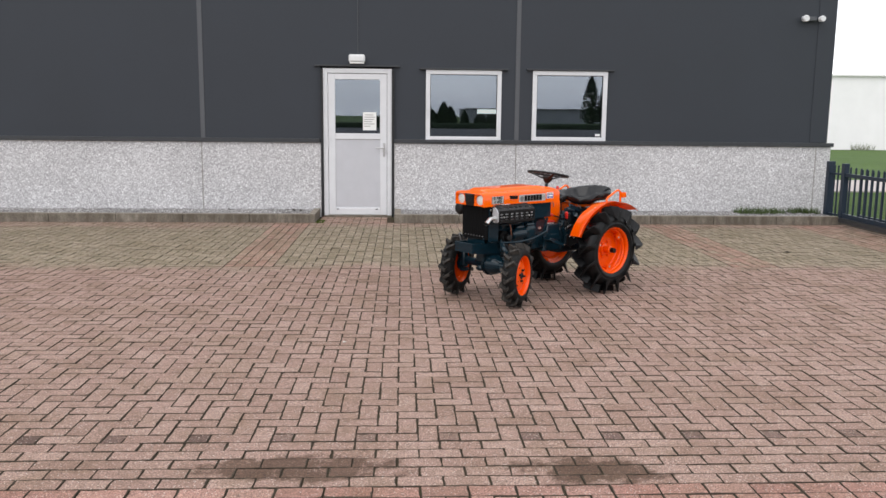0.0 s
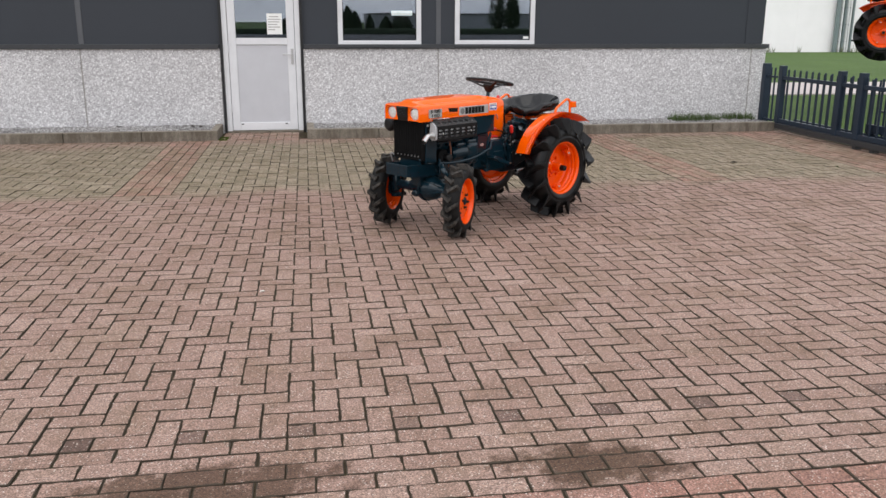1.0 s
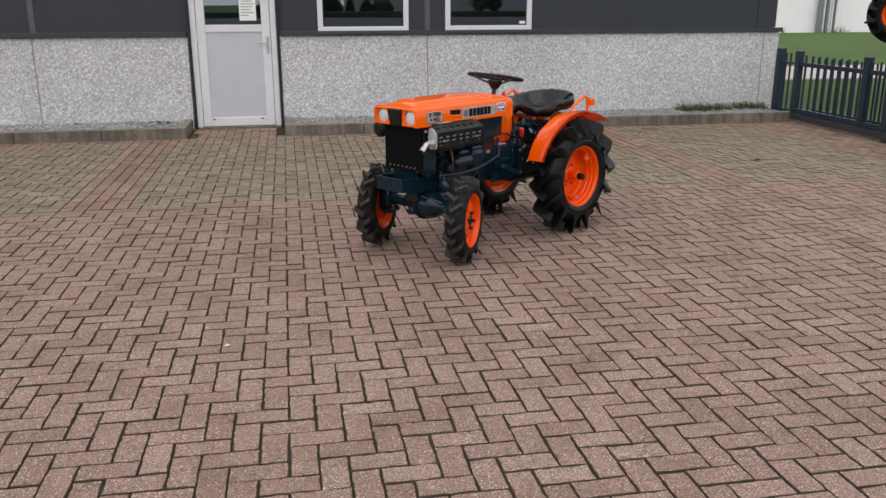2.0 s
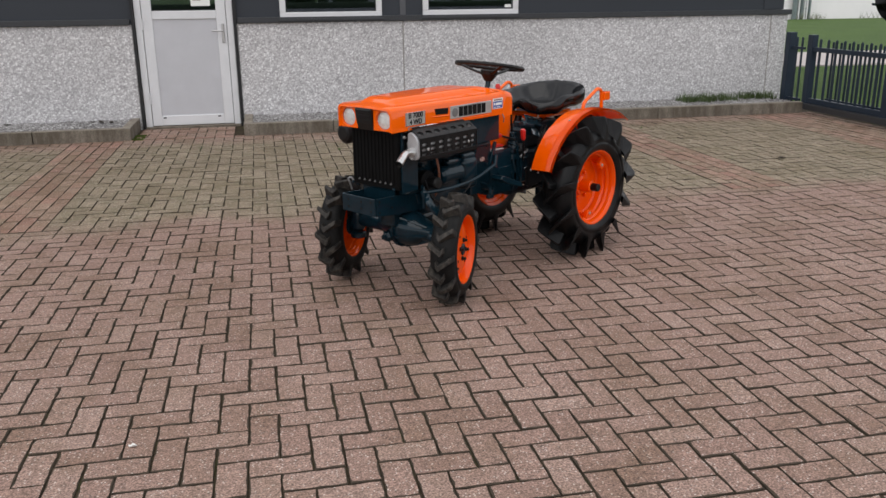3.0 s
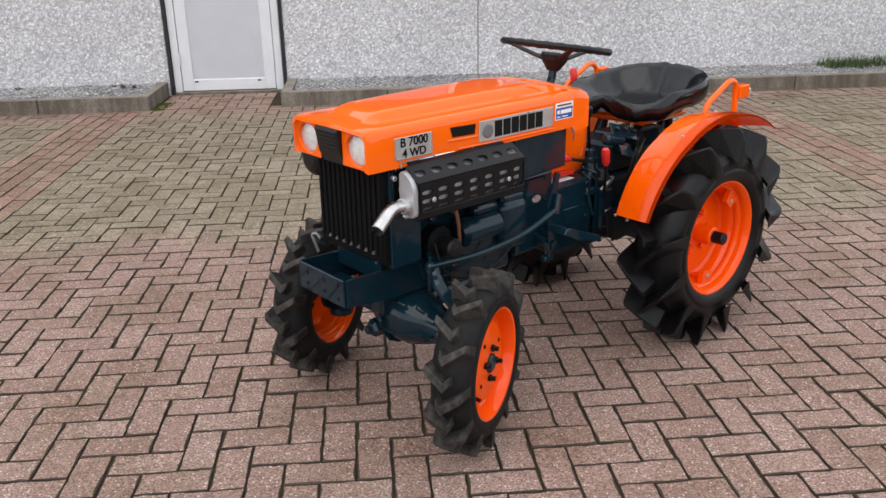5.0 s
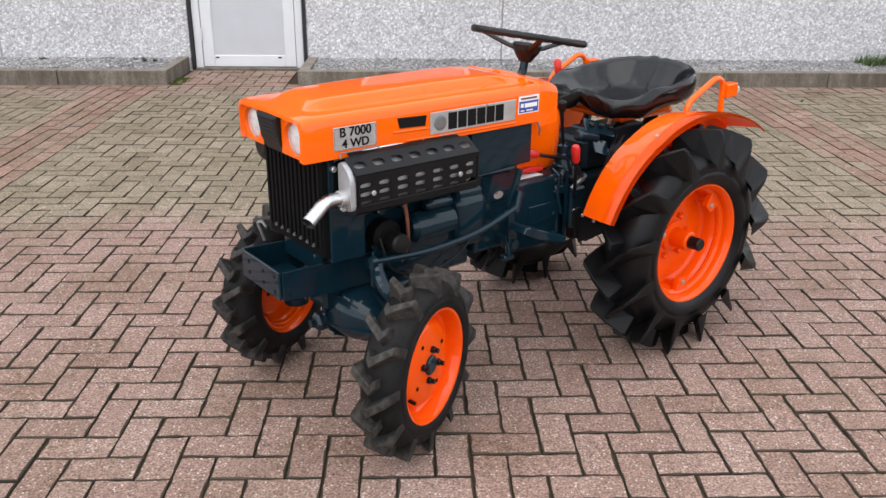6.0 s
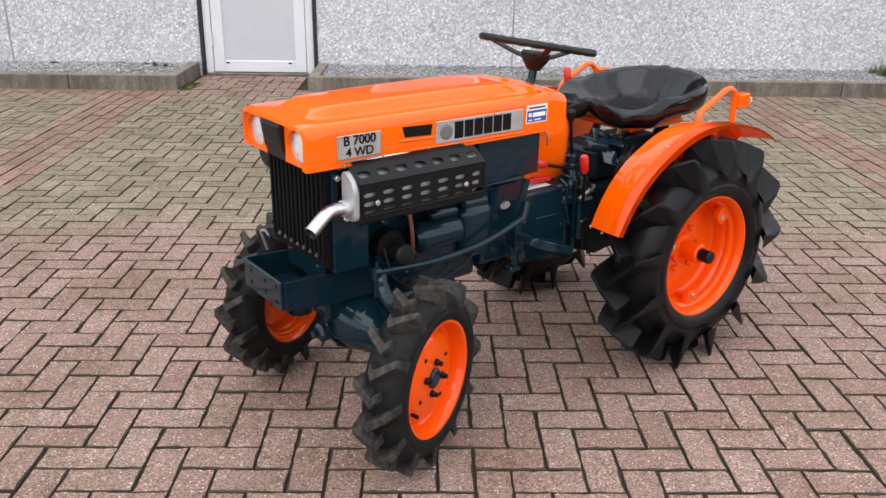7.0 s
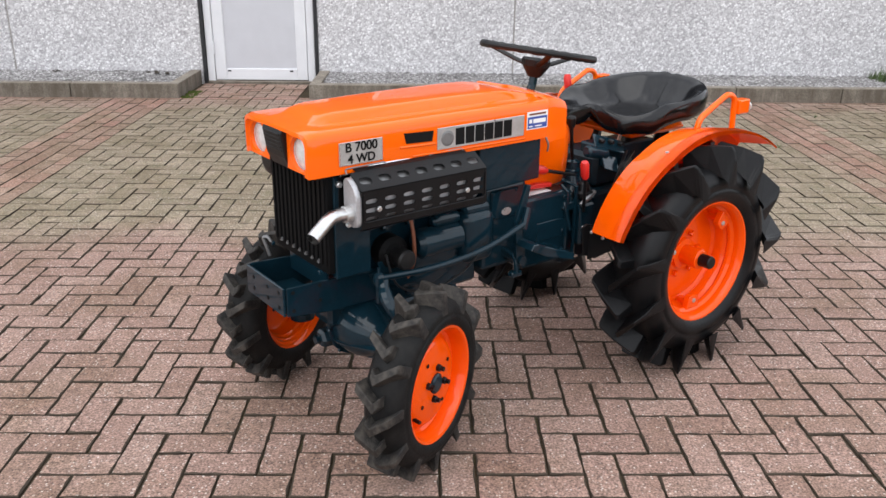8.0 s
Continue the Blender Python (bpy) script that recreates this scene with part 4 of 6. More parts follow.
def lugs(wheel, material, side, count, hc, hw, r_tip, r_base, r_edge, sweep, thick_tip, thick_base, turn, nose=0.0):
    """Chevron bars of a tractor tyre: two rows of tall bars from the middle of the tread down to the side walls."""
    for row in (1, -1):
        bm = bmesh.new()
        rings = []
        shape = ((-0.2, r_tip - 0.01, 1.05), (-0.14, r_tip - 0.001, 1.1), (0.45, r_tip, 0.95), (0.93, r_tip - 0.002, 0.62), (1.0, r_tip - 0.016, 0.52), (1.08, r_base + 0.3 * (r_tip - r_base), 0.42), (1.12, r_edge, 0.34))
        if nose:
            shape = ((-0.36, r_tip - 0.008, 0.9), (-0.3, r_tip - 0.001, 1.0), (-0.08, r_tip, 1.15), (0.06, r_tip, 1.1), (0.45, r_tip, 1.0), (0.98, r_tip - 0.002, 0.95), (1.02, r_tip - 0.008, 0.9), (1.07, r_base - 0.002, 0.8), (1.1, r_edge, 0.6))
        for t, tip, w in shape:
            h = (hc + row * hw * t) * side
            f = sweep * t if t > -0.08 or not nose else sweep * t + nose * (-0.08 - t)
            drop = 0.012 + 0.035 * max(0.0, t) ** 2
            base = min(r_base - drop, tip - 0.006)
            ring = []
            wb = 1.0 if nose else 1.0 + 0.5 * max(0.0, t) ** 3
            for r, wd, sg in ((base, thick_base * wb, -1), (base, thick_base * wb, 1), (tip, thick_tip * w, 1), (tip, thick_tip * w, -1)):
                a = f + sg * wd / 2 / r
                ring.append(bm.verts.new((r * math.cos(a), h, r * math.sin(a))))
            rings.append(ring)
        for a, b in zip(rings, rings[1:]):
            for q in range(4):
                bm.faces.new((a[q], a[(q + 1) % 4], b[(q + 1) % 4], b[q]))
        bm.faces.new(rings[0][::-1])
        bm.faces.new(rings[-1])
        bmesh.ops.recalc_face_normals(bm, faces=bm.faces)
        bmesh.ops.bevel(bm, geom=bm.edges[:], offset=0.0016, segments=1, affect="EDGES")
        me = bpy.data.meshes.new("lug")
        bm.to_mesh(me)
        bm.free()
        me.materials.append(material)
        for k in range(count):
            ob = new("lug", me)
            ob.parent = wheel
            ob.matrix_basis = pose(0, 0, 0, 0, -360.0 * (k + (0.0 if row > 0 else 0.5)) / count - turn, 0)


def bolt(bm, x, y, z, r=0.008, axis="Y", h=0.007, out=1):
    p = {"Y": pose(x, y, z, -90 * out, 0, 0), "X": pose(x, y, z, 0, 90 * out, 0), "Z": pose(x, y, z)}[axis]
    lathe(bm, [(r, 0), (r, h * 0.8), (r * 0.75, h)], 6, "Z", m=p)


def rear_wheel(parent, side):
    b = bmesh.new()
    prof = [(0.2235, -0.002), (0.221, 0.002), (0.214, 0.001), (0.205, -0.008), (0.2, -0.02), (0.2, -0.034), (0.189, -0.042), (0.187, -0.052), (0.193, -0.06), (0.187, -0.068), (0.182, -0.078),
            (0.18, -0.1), (0.168, -0.112), (0.16, -0.113), (0.1, -0.108), (0.075, -0.113), (0.03, -0.113), (0.0005, -0.113)]
    lathe(b, [(r, h * side) for r, h in prof], 56, caps=False)
    lathe(b, [(r, h * side) for r, h in ((0.176, -0.1), (0.184, -0.12), (0.19, -0.14), (0.203, -0.15), (0.207, -0.165), (0.222, -0.178))], 56, caps=False)
    wheel = part("rear_wheel", b, M_RIM, parent, "orange steel wheel rim", smooth=True)
    wheel.matrix_basis = pose(-0.018, 0.462 * side, 0.403, 0, 14 if side > 0 else 40, 0)
    b = bmesh.new()
    tread = [(0.212, -0.006), (0.226, 0.009), (0.247, 0.018), (0.264, 0.02), (0.268, 0.015), (0.273, 0.018), (0.3, 0.013), (0.322, 0.0), (0.336, -0.022), (0.343, -0.046), (0.345, -0.075), (0.343, -0.104), (0.336, -0.128), (0.322, -0.15), (0.3, -0.17), (0.268, -0.18), (0.235, -0.18), (0.212, -0.165)]
    lathe(b, [(r, h * side) for r, h in tread], 64, closed=True)
    for f in b.faces:
        f.smooth = True
    part("tyre", b, M_TYRE, wheel, "black high-lug tractor tyre")
    lugs(wheel, M_TYRE, side, 13, -0.069, 0.097, 0.418, 0.35, 0.285, radians(13.5), 0.022, 0.031, 12 if side > 0 else 30)
    b = bmesh.new()
    lathe(b, [(0.058, -0.112 * side), (0.056, -0.1 * side), (0.036, -0.096 * side), (0.036, -0.03 * side), (0.03, -0.026 * side)], 24)
    part("hub", b, M_RIM, wheel)
    b = bmesh.new()
    lathe(b, [(0.023, -0.03 * side), (0.023, 0.014 * side), (0.02, 0.018 * side)], 18)
    part("axle_end", b, M_BLACK, wheel, "black axle end")
    for k in range(6):
        a = radians(60 * k + 10)
        b = bmesh.new()
        bolt(b, 0.078 * math.cos(a), -0.108 * side, 0.078 * math.sin(a), 0.012, "Y", 0.014, side)
        part("wheel_bolt", b, M_RIM, wheel)
    for turn in (-150, -285, -35):
        # welded clamp lugs on the inside of the rim
        m = pose(0, 0, 0, 0, turn, 0)
        b = bmesh.new()
        extrude_outline(b, [(0.14, -0.012), (0.144, -0.02), (0.154, -0.025), (0.19, -0.034), (0.19, 0.034), (0.154, 0.025), (0.144, 0.02), (0.14, 0.012)], *sorted((-0.06 * side, -0.036 * side)), "Y", 0.003, m=m)
        box(b, (0.165, -0.1 * side, -0.012), (0.186, -0.056 * side, 0.012), m=m)
        clamp = part("rim_clamp", b, M_RIM, wheel)
        b = bmesh.new()
        p = m @ Vector((0.16, -0.036 * side, 0))
        bolt(b, p.x, p.y, p.z, 0.009, "Y", 0.005, side)
        part("clamp_bolt", b, M_BOLT, clamp, "bare metal clamp bolt")
    return wheel


def front_wheel(parent, side):
    b = bmesh.new()
    prof = [(0.167, -0.002), (0.165, 0.002), (0.158, 0.0), (0.153, -0.01), (0.15, -0.03), (0.146, -0.044), (0.138, -0.05), (0.132, -0.048), (0.124, -0.036), (0.114, -0.027), (0.102, -0.022), (0.06, -0.018), (0.03, -0.017), (0.0005, -0.017)]
    lathe(b, [(r * 1.045, h * side) for r, h in prof], 48, caps=False)
    prof2 = [(0.17, -0.108), (0.164, -0.112), (0.158, -0.106), (0.154, -0.097), (0.146, -0.095), (0.144, -0.086), (0.137, -0.083), (0.135, -0.07), (0.129, -0.064), (0.126, -0.045), (0.118, -0.03)]
    lathe(b, [(r, h * side) for r, h in prof2], 48, caps=False)
    wheel = part("front_wheel", b, M_RIM, parent, "orange steel wheel rim", smooth=True)
    wheel.matrix_basis = pose(1.18, 0.31 * side, 0.283, 0, 0, 24.5) @ pose(0, 0.125 * side, 0, 0, 200, 0)
    b = bmesh.new()
    tread = [(0.166, -0.004), (0.177, 0.006), (0.191, 0.009), (0.201, 0.008), (0.204, 0.005), (0.208, 0.006), (0.226, -0.001), (0.24, -0.014), (0.247, -0.031), (0.249, -0.047), (0.247, -0.063), (0.24, -0.079), (0.226, -0.092), (0.205, -0.1), (0.182, -0.101), (0.165, -0.096)]
    lathe(b, [(r, (h * 1.2 if h < 0 else h) * side) for r, h in tread], 56, closed=True)
    for f in b.faces:
        f.smooth = True
    part("tyre", b, M_TYRE_F, wheel, "dusty black tractor tyre with chevron lugs")
    lugs(wheel, M_LUG_F, side, 12, -0.057, 0.056, 0.28, 0.246, 0.23, radians(8.5), 0.025, 0.038, 16, 0.4)
    for k in range(4):
        a = radians(90 * k + 35)
        b = bmesh.new()
        lathe(b, [(0.011, 0), (0.011, 0.01), (0.0075, 0.012), (0.0075, 0.022)], 6, "Z", m=pose(0.046 * math.cos(a), -0.018 * side, 0.046 * math.sin(a), -90 * side, 0, 0))
        part("wheel_nut", b, M_BLACK, wheel, "black wheel nut")
    b = bmesh.new()
    lathe(b, [(0.03, -0.02 * side), (0.03, -0.012 * side), (0.024, -0.008 * side)], 20)
    part("hub", b, M_BLUE, wheel, "dark hub centre")
    b = bmesh.new()
    tube(b, [(-0.118, -0.03 * side, 0.03), (-0.122, -0.008 * side, 0.031)], 0.006, 8)
    part("valve", b, M_BLACK, wheel)
    # flat black discs paint the shade of the rim holes
    for k in range(4):
        a = radians(90 * k + 80)
        b = bmesh.new()
        lathe(b, [(0.006, -0.0185 * side), (0.006, -0.0165 * side)], 8, m=pose(0.085 * math.cos(a), 0, 0.085 * math.sin(a)))
        part("rim_hole", b, M_INK_HOLE, wheel)
    return wheel


def plate_with_hole(bm, y0, y1, z0, z1, cy, cz, ry, rz, x, depth, n=40):
    """An upright panel at x with an oval opening, whose edge is drawn back by depth."""
    outer, inner, back = [], [], []
    for k in range(n):
        a = 2 * math.pi * k / n
        dy, dz = math.cos(a), math.sin(a)
        inner.append(bm.verts.new((x, cy + ry * dy, cz + rz * dz)))
        back.append(bm.verts.new((x - depth, cy + ry * 0.95 * dy, cz + rz * 0.95 * dz)))
        s = min(((y1 - cy) / dy if dy > 1e-9 else 1e9), ((y0 - cy) / dy if dy < -1e-9 else 1e9), ((z1 - cz) / dz if dz > 1e-9 else 1e9), ((z0 - cz) / dz if dz < -1e-9 else 1e9))
        outer.append(bm.verts.new((x, cy + dy * s, cz + dz * s)))
    for k in range(n):
        j = (k + 1) % n
        bm.faces.new((outer[k], outer[j], inner[j], inner[k]))
        bm.faces.new((inner[k], inner[j], back[j], back[k]))
    # the corners that the spokes cut off
    for cyy, czz in ((y0, z0), (y0, z1), (y1, z0), (y1, z1)):
        a = math.atan2(czz - cz, cyy - cy) % (2 * math.pi)
        k = int(a / (2 * math.pi) * n)
        v = bm.verts.new((x, cyy, czz))
        bm.faces.new((outer[k], v, outer[(k + 1) % n]))


def bonnet(t):
    def section(x, w, zt, pe, zs=0.99, zb=0.87, tuck=0.0):
        """Half outline from the lower edge over the shoulder to the middle, then mirrored."""
        half = [(w - tuck, zb), (w, zb + 0.02), (w, zs - 0.022), (w - 0.003, zs - 0.012), (w - 0.01, zs - 0.004), (w - 0.02, zs), (pe + 0.014, zs + 0.04 * (zt - zs)), (pe + 0.005, zs + 0.12 * (zt - zs)), (pe - 0.01, zt - 0.2 * (zt - zs)), (pe - 0.018, zt - 0.05 * (zt - zs)), (pe - 0.03, zt), (pe * 0.4, zt + 0.0005), (0, zt + 0.001)]
        return [Vector((x, y, z)) for y, z in half] + [Vector((x, -y, z)) for y, z in reversed(half[:-1])]
    secs = [section(1.392, 0.178, 0.976, 0.1, 0.974, 0.874, 0.004), section(1.389, 0.187, 0.984, 0.1, 0.984, 0.87), section(1.372, 0.19, 0.99, 0.1, 0.989, 0.87), section(1.335, 0.19, 0.993, 0.1), section(1.315, 0.19, 0.998, 0.1), section(1.295, 0.19, 1.008, 0.102), section(1.272, 0.19, 1.014, 0.106), section(1.245, 0.19, 1.017, 0.11),
            section(1.1, 0.19, 1.02, 0.115), section(0.9, 0.19, 1.022, 0.118), section(0.72, 0.19, 1.022, 0.12), section(0.655, 0.19, 1.02, 0.122), section(0.605, 0.19, 1.013, 0.13), section(0.55, 0.19, 1.002, 0.14), section(0.527, 0.19, 0.998, 0.145)]
    b = bmesh.new()
    rows = [[b.verts.new(p) for p in s] for s in secs]
    for r0, r1 in zip(rows, rows[1:]):
        for k in range(len(r0) - 1):
            b.faces.new((r0[k], r0[k + 1], r1[k + 1], r1[k]))
    for r, back in ((rows[0], 0.02), ):
        # rolled front lip
        lip = [b.verts.new((v.co.x - back, v.co.y * 0.965, v.co.z - (0.012 if v.co.z > 0.95 else -0.004))) for v in r]
        for k in range(len(r) - 1):
            b.faces.new((r[k], lip[k], lip[k + 1], r[k + 1]))
    inner = [b.verts.new((v.co.x, v.co.y * 0.97, v.co.z + 0.004)) for v in (row[0] for row in rows)]
    for k in range(len(rows) - 1):
        b.faces.new((rows[k][0], rows[k + 1][0], inner[k + 1], inner[k]))
    hood = part("bonnet", b, M_ORANGE, t, "glossy orange bonnet with a raised centre", smooth=True)
    for s in (-1, 1):
        b = bmesh.new()
        y0, y1 = sorted((s * 0.055, s * 0.182))
        plate_with_hole(b, y0, y1, 0.873, 0.975, s * 0.122, 0.924, 0.051, 0.047, 1.38, 0.018)
        part("front_panel", b, M_ORANGE, hood)
    for s in (-1, 1):
        b = bmesh.new()
        lathe(b, [(0.043, 0.0), (0.04, 0.006), (0.03, 0.011), (0.015, 0.014), (0.0005, 0.015)], 28, "X", m=pose(1.362, s * 0.122, 0.924) @ Matrix.Diagonal((1, 1.13, 1.02, 1)))
        part("headlight", b, M_LENS, hood, "round clear headlight", smooth=True)
        b = bmesh.new()
        lathe(b, [(0.047, -0.002), (0.047, 0.006), (0.0415, 0.008), (0.0415, -0.002)], 28, "X", closed=True, m=pose(1.362, s * 0.122, 0.924) @ Matrix.Diagonal((1, 1.12, 1.02, 1)))
        part("headlight_ring", b, M_CHROME, hood)
    # black louvred nose between the lamps
    b = bmesh.new()
    extrude_outline(b, [(1.37, 0.868), (1.372, 0.868), (1.387, 0.9), (1.398, 0.968), (1.394, 0.976), (1.37, 0.976)], -0.056, 0.056, "Y", 0.003)
    nose = part("nose_panel", b, M_PLASTIC, hood, "black louvred plastic nose")
    for k in range(5):
        z = 0.965 - k * 0.0115
        x = 1.3985 - 0.161 * (0.968 - z)
        part("louvre", boxed((x - 0.004, -0.046, z - 0.0022), (x + 0.0018, 0.046, z + 0.0022), 0.0008), M_BLACK, nose)
    # side slots, badges and stickers
    for s in (-1, 1):
        y = 0.1898 * s
        # raised black patch paints the shade inside the slot
        b = bmesh.new()
        extrude_outline(b, [(0.99, 0.921), (1.08, 0.925), (1.088, 0.955), (0.985, 0.951)], min(y, y + 0.002 * s), max(y, y + 0.002 * s), "Y")
        part("side_slot", b, M_INK_HOLE, hood, "slot in the bonnet side, its shade painted as a black patch")
        b = bmesh.new()
        tube(b, [(1.1, 0.189 * s, 0.916), (0.98, 0.189 * s, 0.912)], 0.004, 6)
        tube(b, [(1.06, 0.19 * s, 0.886), (0.93, 0.19 * s, 0.883), (0.63, 0.19 * s, 0.881)], 0.003, 6)
        part("side_crease", b, M_ORANGE, hood)
        b = bmesh.new()
        box(b, (1.16, min(y, y + 0.004 * s), 0.892), (1.298, max(y, y + 0.004 * s), 0.956), 0.0015)
        plate = part("model_plate", b, M_BADGE, hood, "silver model plate with black letters")
        b = bmesh.new()
        yo = y + 0.0045 * s
        for lo, hi in (((1.161, 0.893), (1.297, 0.8955)), ((1.161, 0.9525), (1.297, 0.955)), ((1.161, 0.8955), (1.1635, 0.9525)), ((1.2945, 0.8955), (1.297, 0.9525))):
            box(b, (lo[0], min(y, yo), lo[1]), (hi[0], max(y, yo), hi[1]))
        part("plate_border", b, M_CHROME, plate)
        face = pose(1.229, y + 0.0052 * s, 0, 90, 0, 180 if s > 0 else 0)
        lettering("model_letters", "B 7000", 0.036, pose(0, 0, 0.94) @ face, M_INK_HOLE, hood)
        lettering("model_letters", "4 WD", 0.034, pose(0, 0, 0.908) @ face, M_INK_HOLE, hood)
        b = bmesh.new()
        yb = 0.1898 * s
        box(b, (0.637, min(yb, yb + 0.003 * s), 0.891), (0.972, max(yb, yb + 0.003 * s), 0.955), 0.001)
        part("name_badge", b, M_BADGE, hood, "silver badge with six dark blocks")
        for k in range(6):
            x = 0.89 - k * 0.037
            b = bmesh.new()
            box(b, (x - 0.0163, min(yb + 0.003 * s, yb + 0.004 * s), 0.898), (x + 0.0163, max(yb + 0.003 * s, yb + 0.004 * s), 0.948))
            part("badge_block", b, M_INK_HOLE, hood)
        b = bmesh.new()
        lathe(b, [(0.023, 0.0), (0.023, 0.004), (0.017, 0.005)], 20, "Y", m=pose(0.936, yb + (0.0 if s > 0 else -0.005), 0.922))
        part("emblem", b, M_MUFFLER, hood, "round grey emblem")
        ys = 0.1902 * s
        def flat(name, x0, x1, z0, z1, layer, mat, label=""):
            a, c = ys + 0.0006 * layer * s, ys + 0.0006 * (layer + 1) * s
            part(name, boxed((x0, min(a, c), z0), (x1, max(a, c), z1)), mat, hood, label)
        flat("dealer_sticker", 0.536, 0.624, 0.905, 0.961, 0, M_PAPER, "white and blue sticker with writing too small to read")
        flat("sticker_field", 0.539, 0.621, 0.908, 0.9445, 1, M_STICKER_BLUE)
        flat("sticker_bar", 0.545, 0.615, 0.9495, 0.9555, 1, M_CORD)
        flat("sticker_bar", 0.545, 0.598, 0.924, 0.937, 2, M_PAPER)
        flat("sticker_bar", 0.603, 0.615, 0.925, 0.937, 2, M_PAPER)
        flat("sticker_bar", 0.562, 0.59, 0.913, 0.9165, 2, M_PAPER)
        flat("sticker_bar", 0.6, 0.615, 0.913, 0.9165, 2, M_PAPER)
    return hood


def cowl(t):
    """Orange dashboard cowl behind the bonnet and the panel below it."""
    def section(x, w, zt, zb):
        half = [(w, zb), (w, zt - 0.035), (w - 0.003, zt - 0.02), (w - 0.012, zt - 0.008), (w - 0.03, zt - 0.002), (w - 0.07, zt), (0, zt + 0.006)]
        return [Vector((x, y, z)) for y, z in half] + [Vector((x, -y, z)) for y, z in reversed(half[:-1])]
    b = bmesh.new()
    secs = [section(0.54, 0.188, 0.996, 0.858), section(0.53, 0.1925, 1.002, 0.855), section(0.51, 0.1925, 1.0, 0.855), section(0.468, 0.1915, 0.99, 0.858), section(0.45, 0.189, 0.982, 0.861), section(0.443, 0.18, 0.97, 0.868)]
    rows = [[b.verts.new(p) for p in s] for s in secs]
    for r0, r1 in zip(rows, rows[1:]):
        for k in range(len(r0) - 1):
            b.faces.new((r0[k], r0[k + 1], r1[k + 1], r1[k]))
    b.faces.new(rows[-1])
    c = part("dash_cowl", b, M_ORANGE, t, "orange dashboard cowl", smooth=True)
    b = bmesh.new()
    rows = []
    for x, w, zt in ((0.535, 0.108, 0.9), (0.42, 0.106, 0.9), (0.37, 0.102, 0.89), (0.335, 0.092, 0.87), (0.315, 0.075, 0.84), (0.308, 0.05, 0.8)):
        half = [(w * 0.72, 0.662), (w * 0.92, 0.7), (w, 0.76), (w, zt - 0.03), (w * 0.94, zt - 0.008), (w * 0.8, zt)]
        rows.append([b.verts.new((x, y, z)) for y, z in half] + [b.verts.new((x, -y, z)) for y, z in reversed(half)])
    for r0, r1 in zip(rows, rows[1:]):
        for k in range(len(r0)):
            q = (k + 1) % len(r0)
            b.faces.new((r0[k], r0[q], r1[q], r1[k]))
    b.faces.new(rows[0])
    b.faces.new(rows[-1])
    part("bulkhead", b, M_ORANGE, t, "orange bulkhead under the dashboard", smooth=True)
    b = bmesh.new()
    tube(b, arc([(0.54, 0.192, 0.872), (0.533, 0.199, 0.85), (0.528, 0.19, 0.825)], 0.01), 0.003, 6)
    part("bonnet_catch", b, M_MUFFLER, t)
    return c


def radiator(t):
    b = bmesh.new()
    box(b, (1.2, -0.16, 0.575), (1.325, 0.16, 0.872), 0.004)
    r = part("radiator", b, M_RIB, t, "black radiator housing")
    for k in range(13):
        y = -0.15 + 0.025 * k
        part("grille_rib", boxed((1.325, y - 0.006, 0.6), (1.3295, y + 0.006, 0.868), 0.0015), M_RIB, r)
    for k in range(7):
        b = bmesh.new()
        y = -0.112 + 0.0375 * k
        vs = [b.verts.new(p) for p in ((1.3335, y - 0.006, 0.602), (1.3335, y + 0.006, 0.602), (1.3335, y + 0.004, 0.614), (1.328, y - 0.006, 0.602), (1.328, y + 0.006, 0.602), (1.328, y + 0.004, 0.614))]
        for q in ((0, 1, 2), (5, 4, 3), (0, 3, 4, 1), (1, 4, 5, 2), (2, 5, 3, 0)):
            b.faces.new([vs[i] for i in q])
        part("grille_tooth", b, M_MUFFLER, r, "small bright tooth at the grille foot")
    for s in (-1, 1):
        b = bmesh.new()
        box(b, (1.19, s * 0.163 - 0.004, 0.56), (1.3, s * 0.163 + 0.004, 0.86), 0.002)
        box(b, (1.296, s * 0.155 - 0.013, 0.56), (1.304, s * 0.155 + 0.013, 0.86), 0.002)
        part("side_plate", b, M_BLUE, r)
        b = bmesh.new()
        bolt(b, 1.29, s * 0.168, 0.838, 0.009, "Y", 0.012, s)
        part("bolt", b, M_BOLT, r)
        b = bmesh.new()
        bolt(b, 1.34, s * 0.145, 0.585, 0.007, "X", 0.01)
        part("bolt", b, M_BLUE, r)
    return r


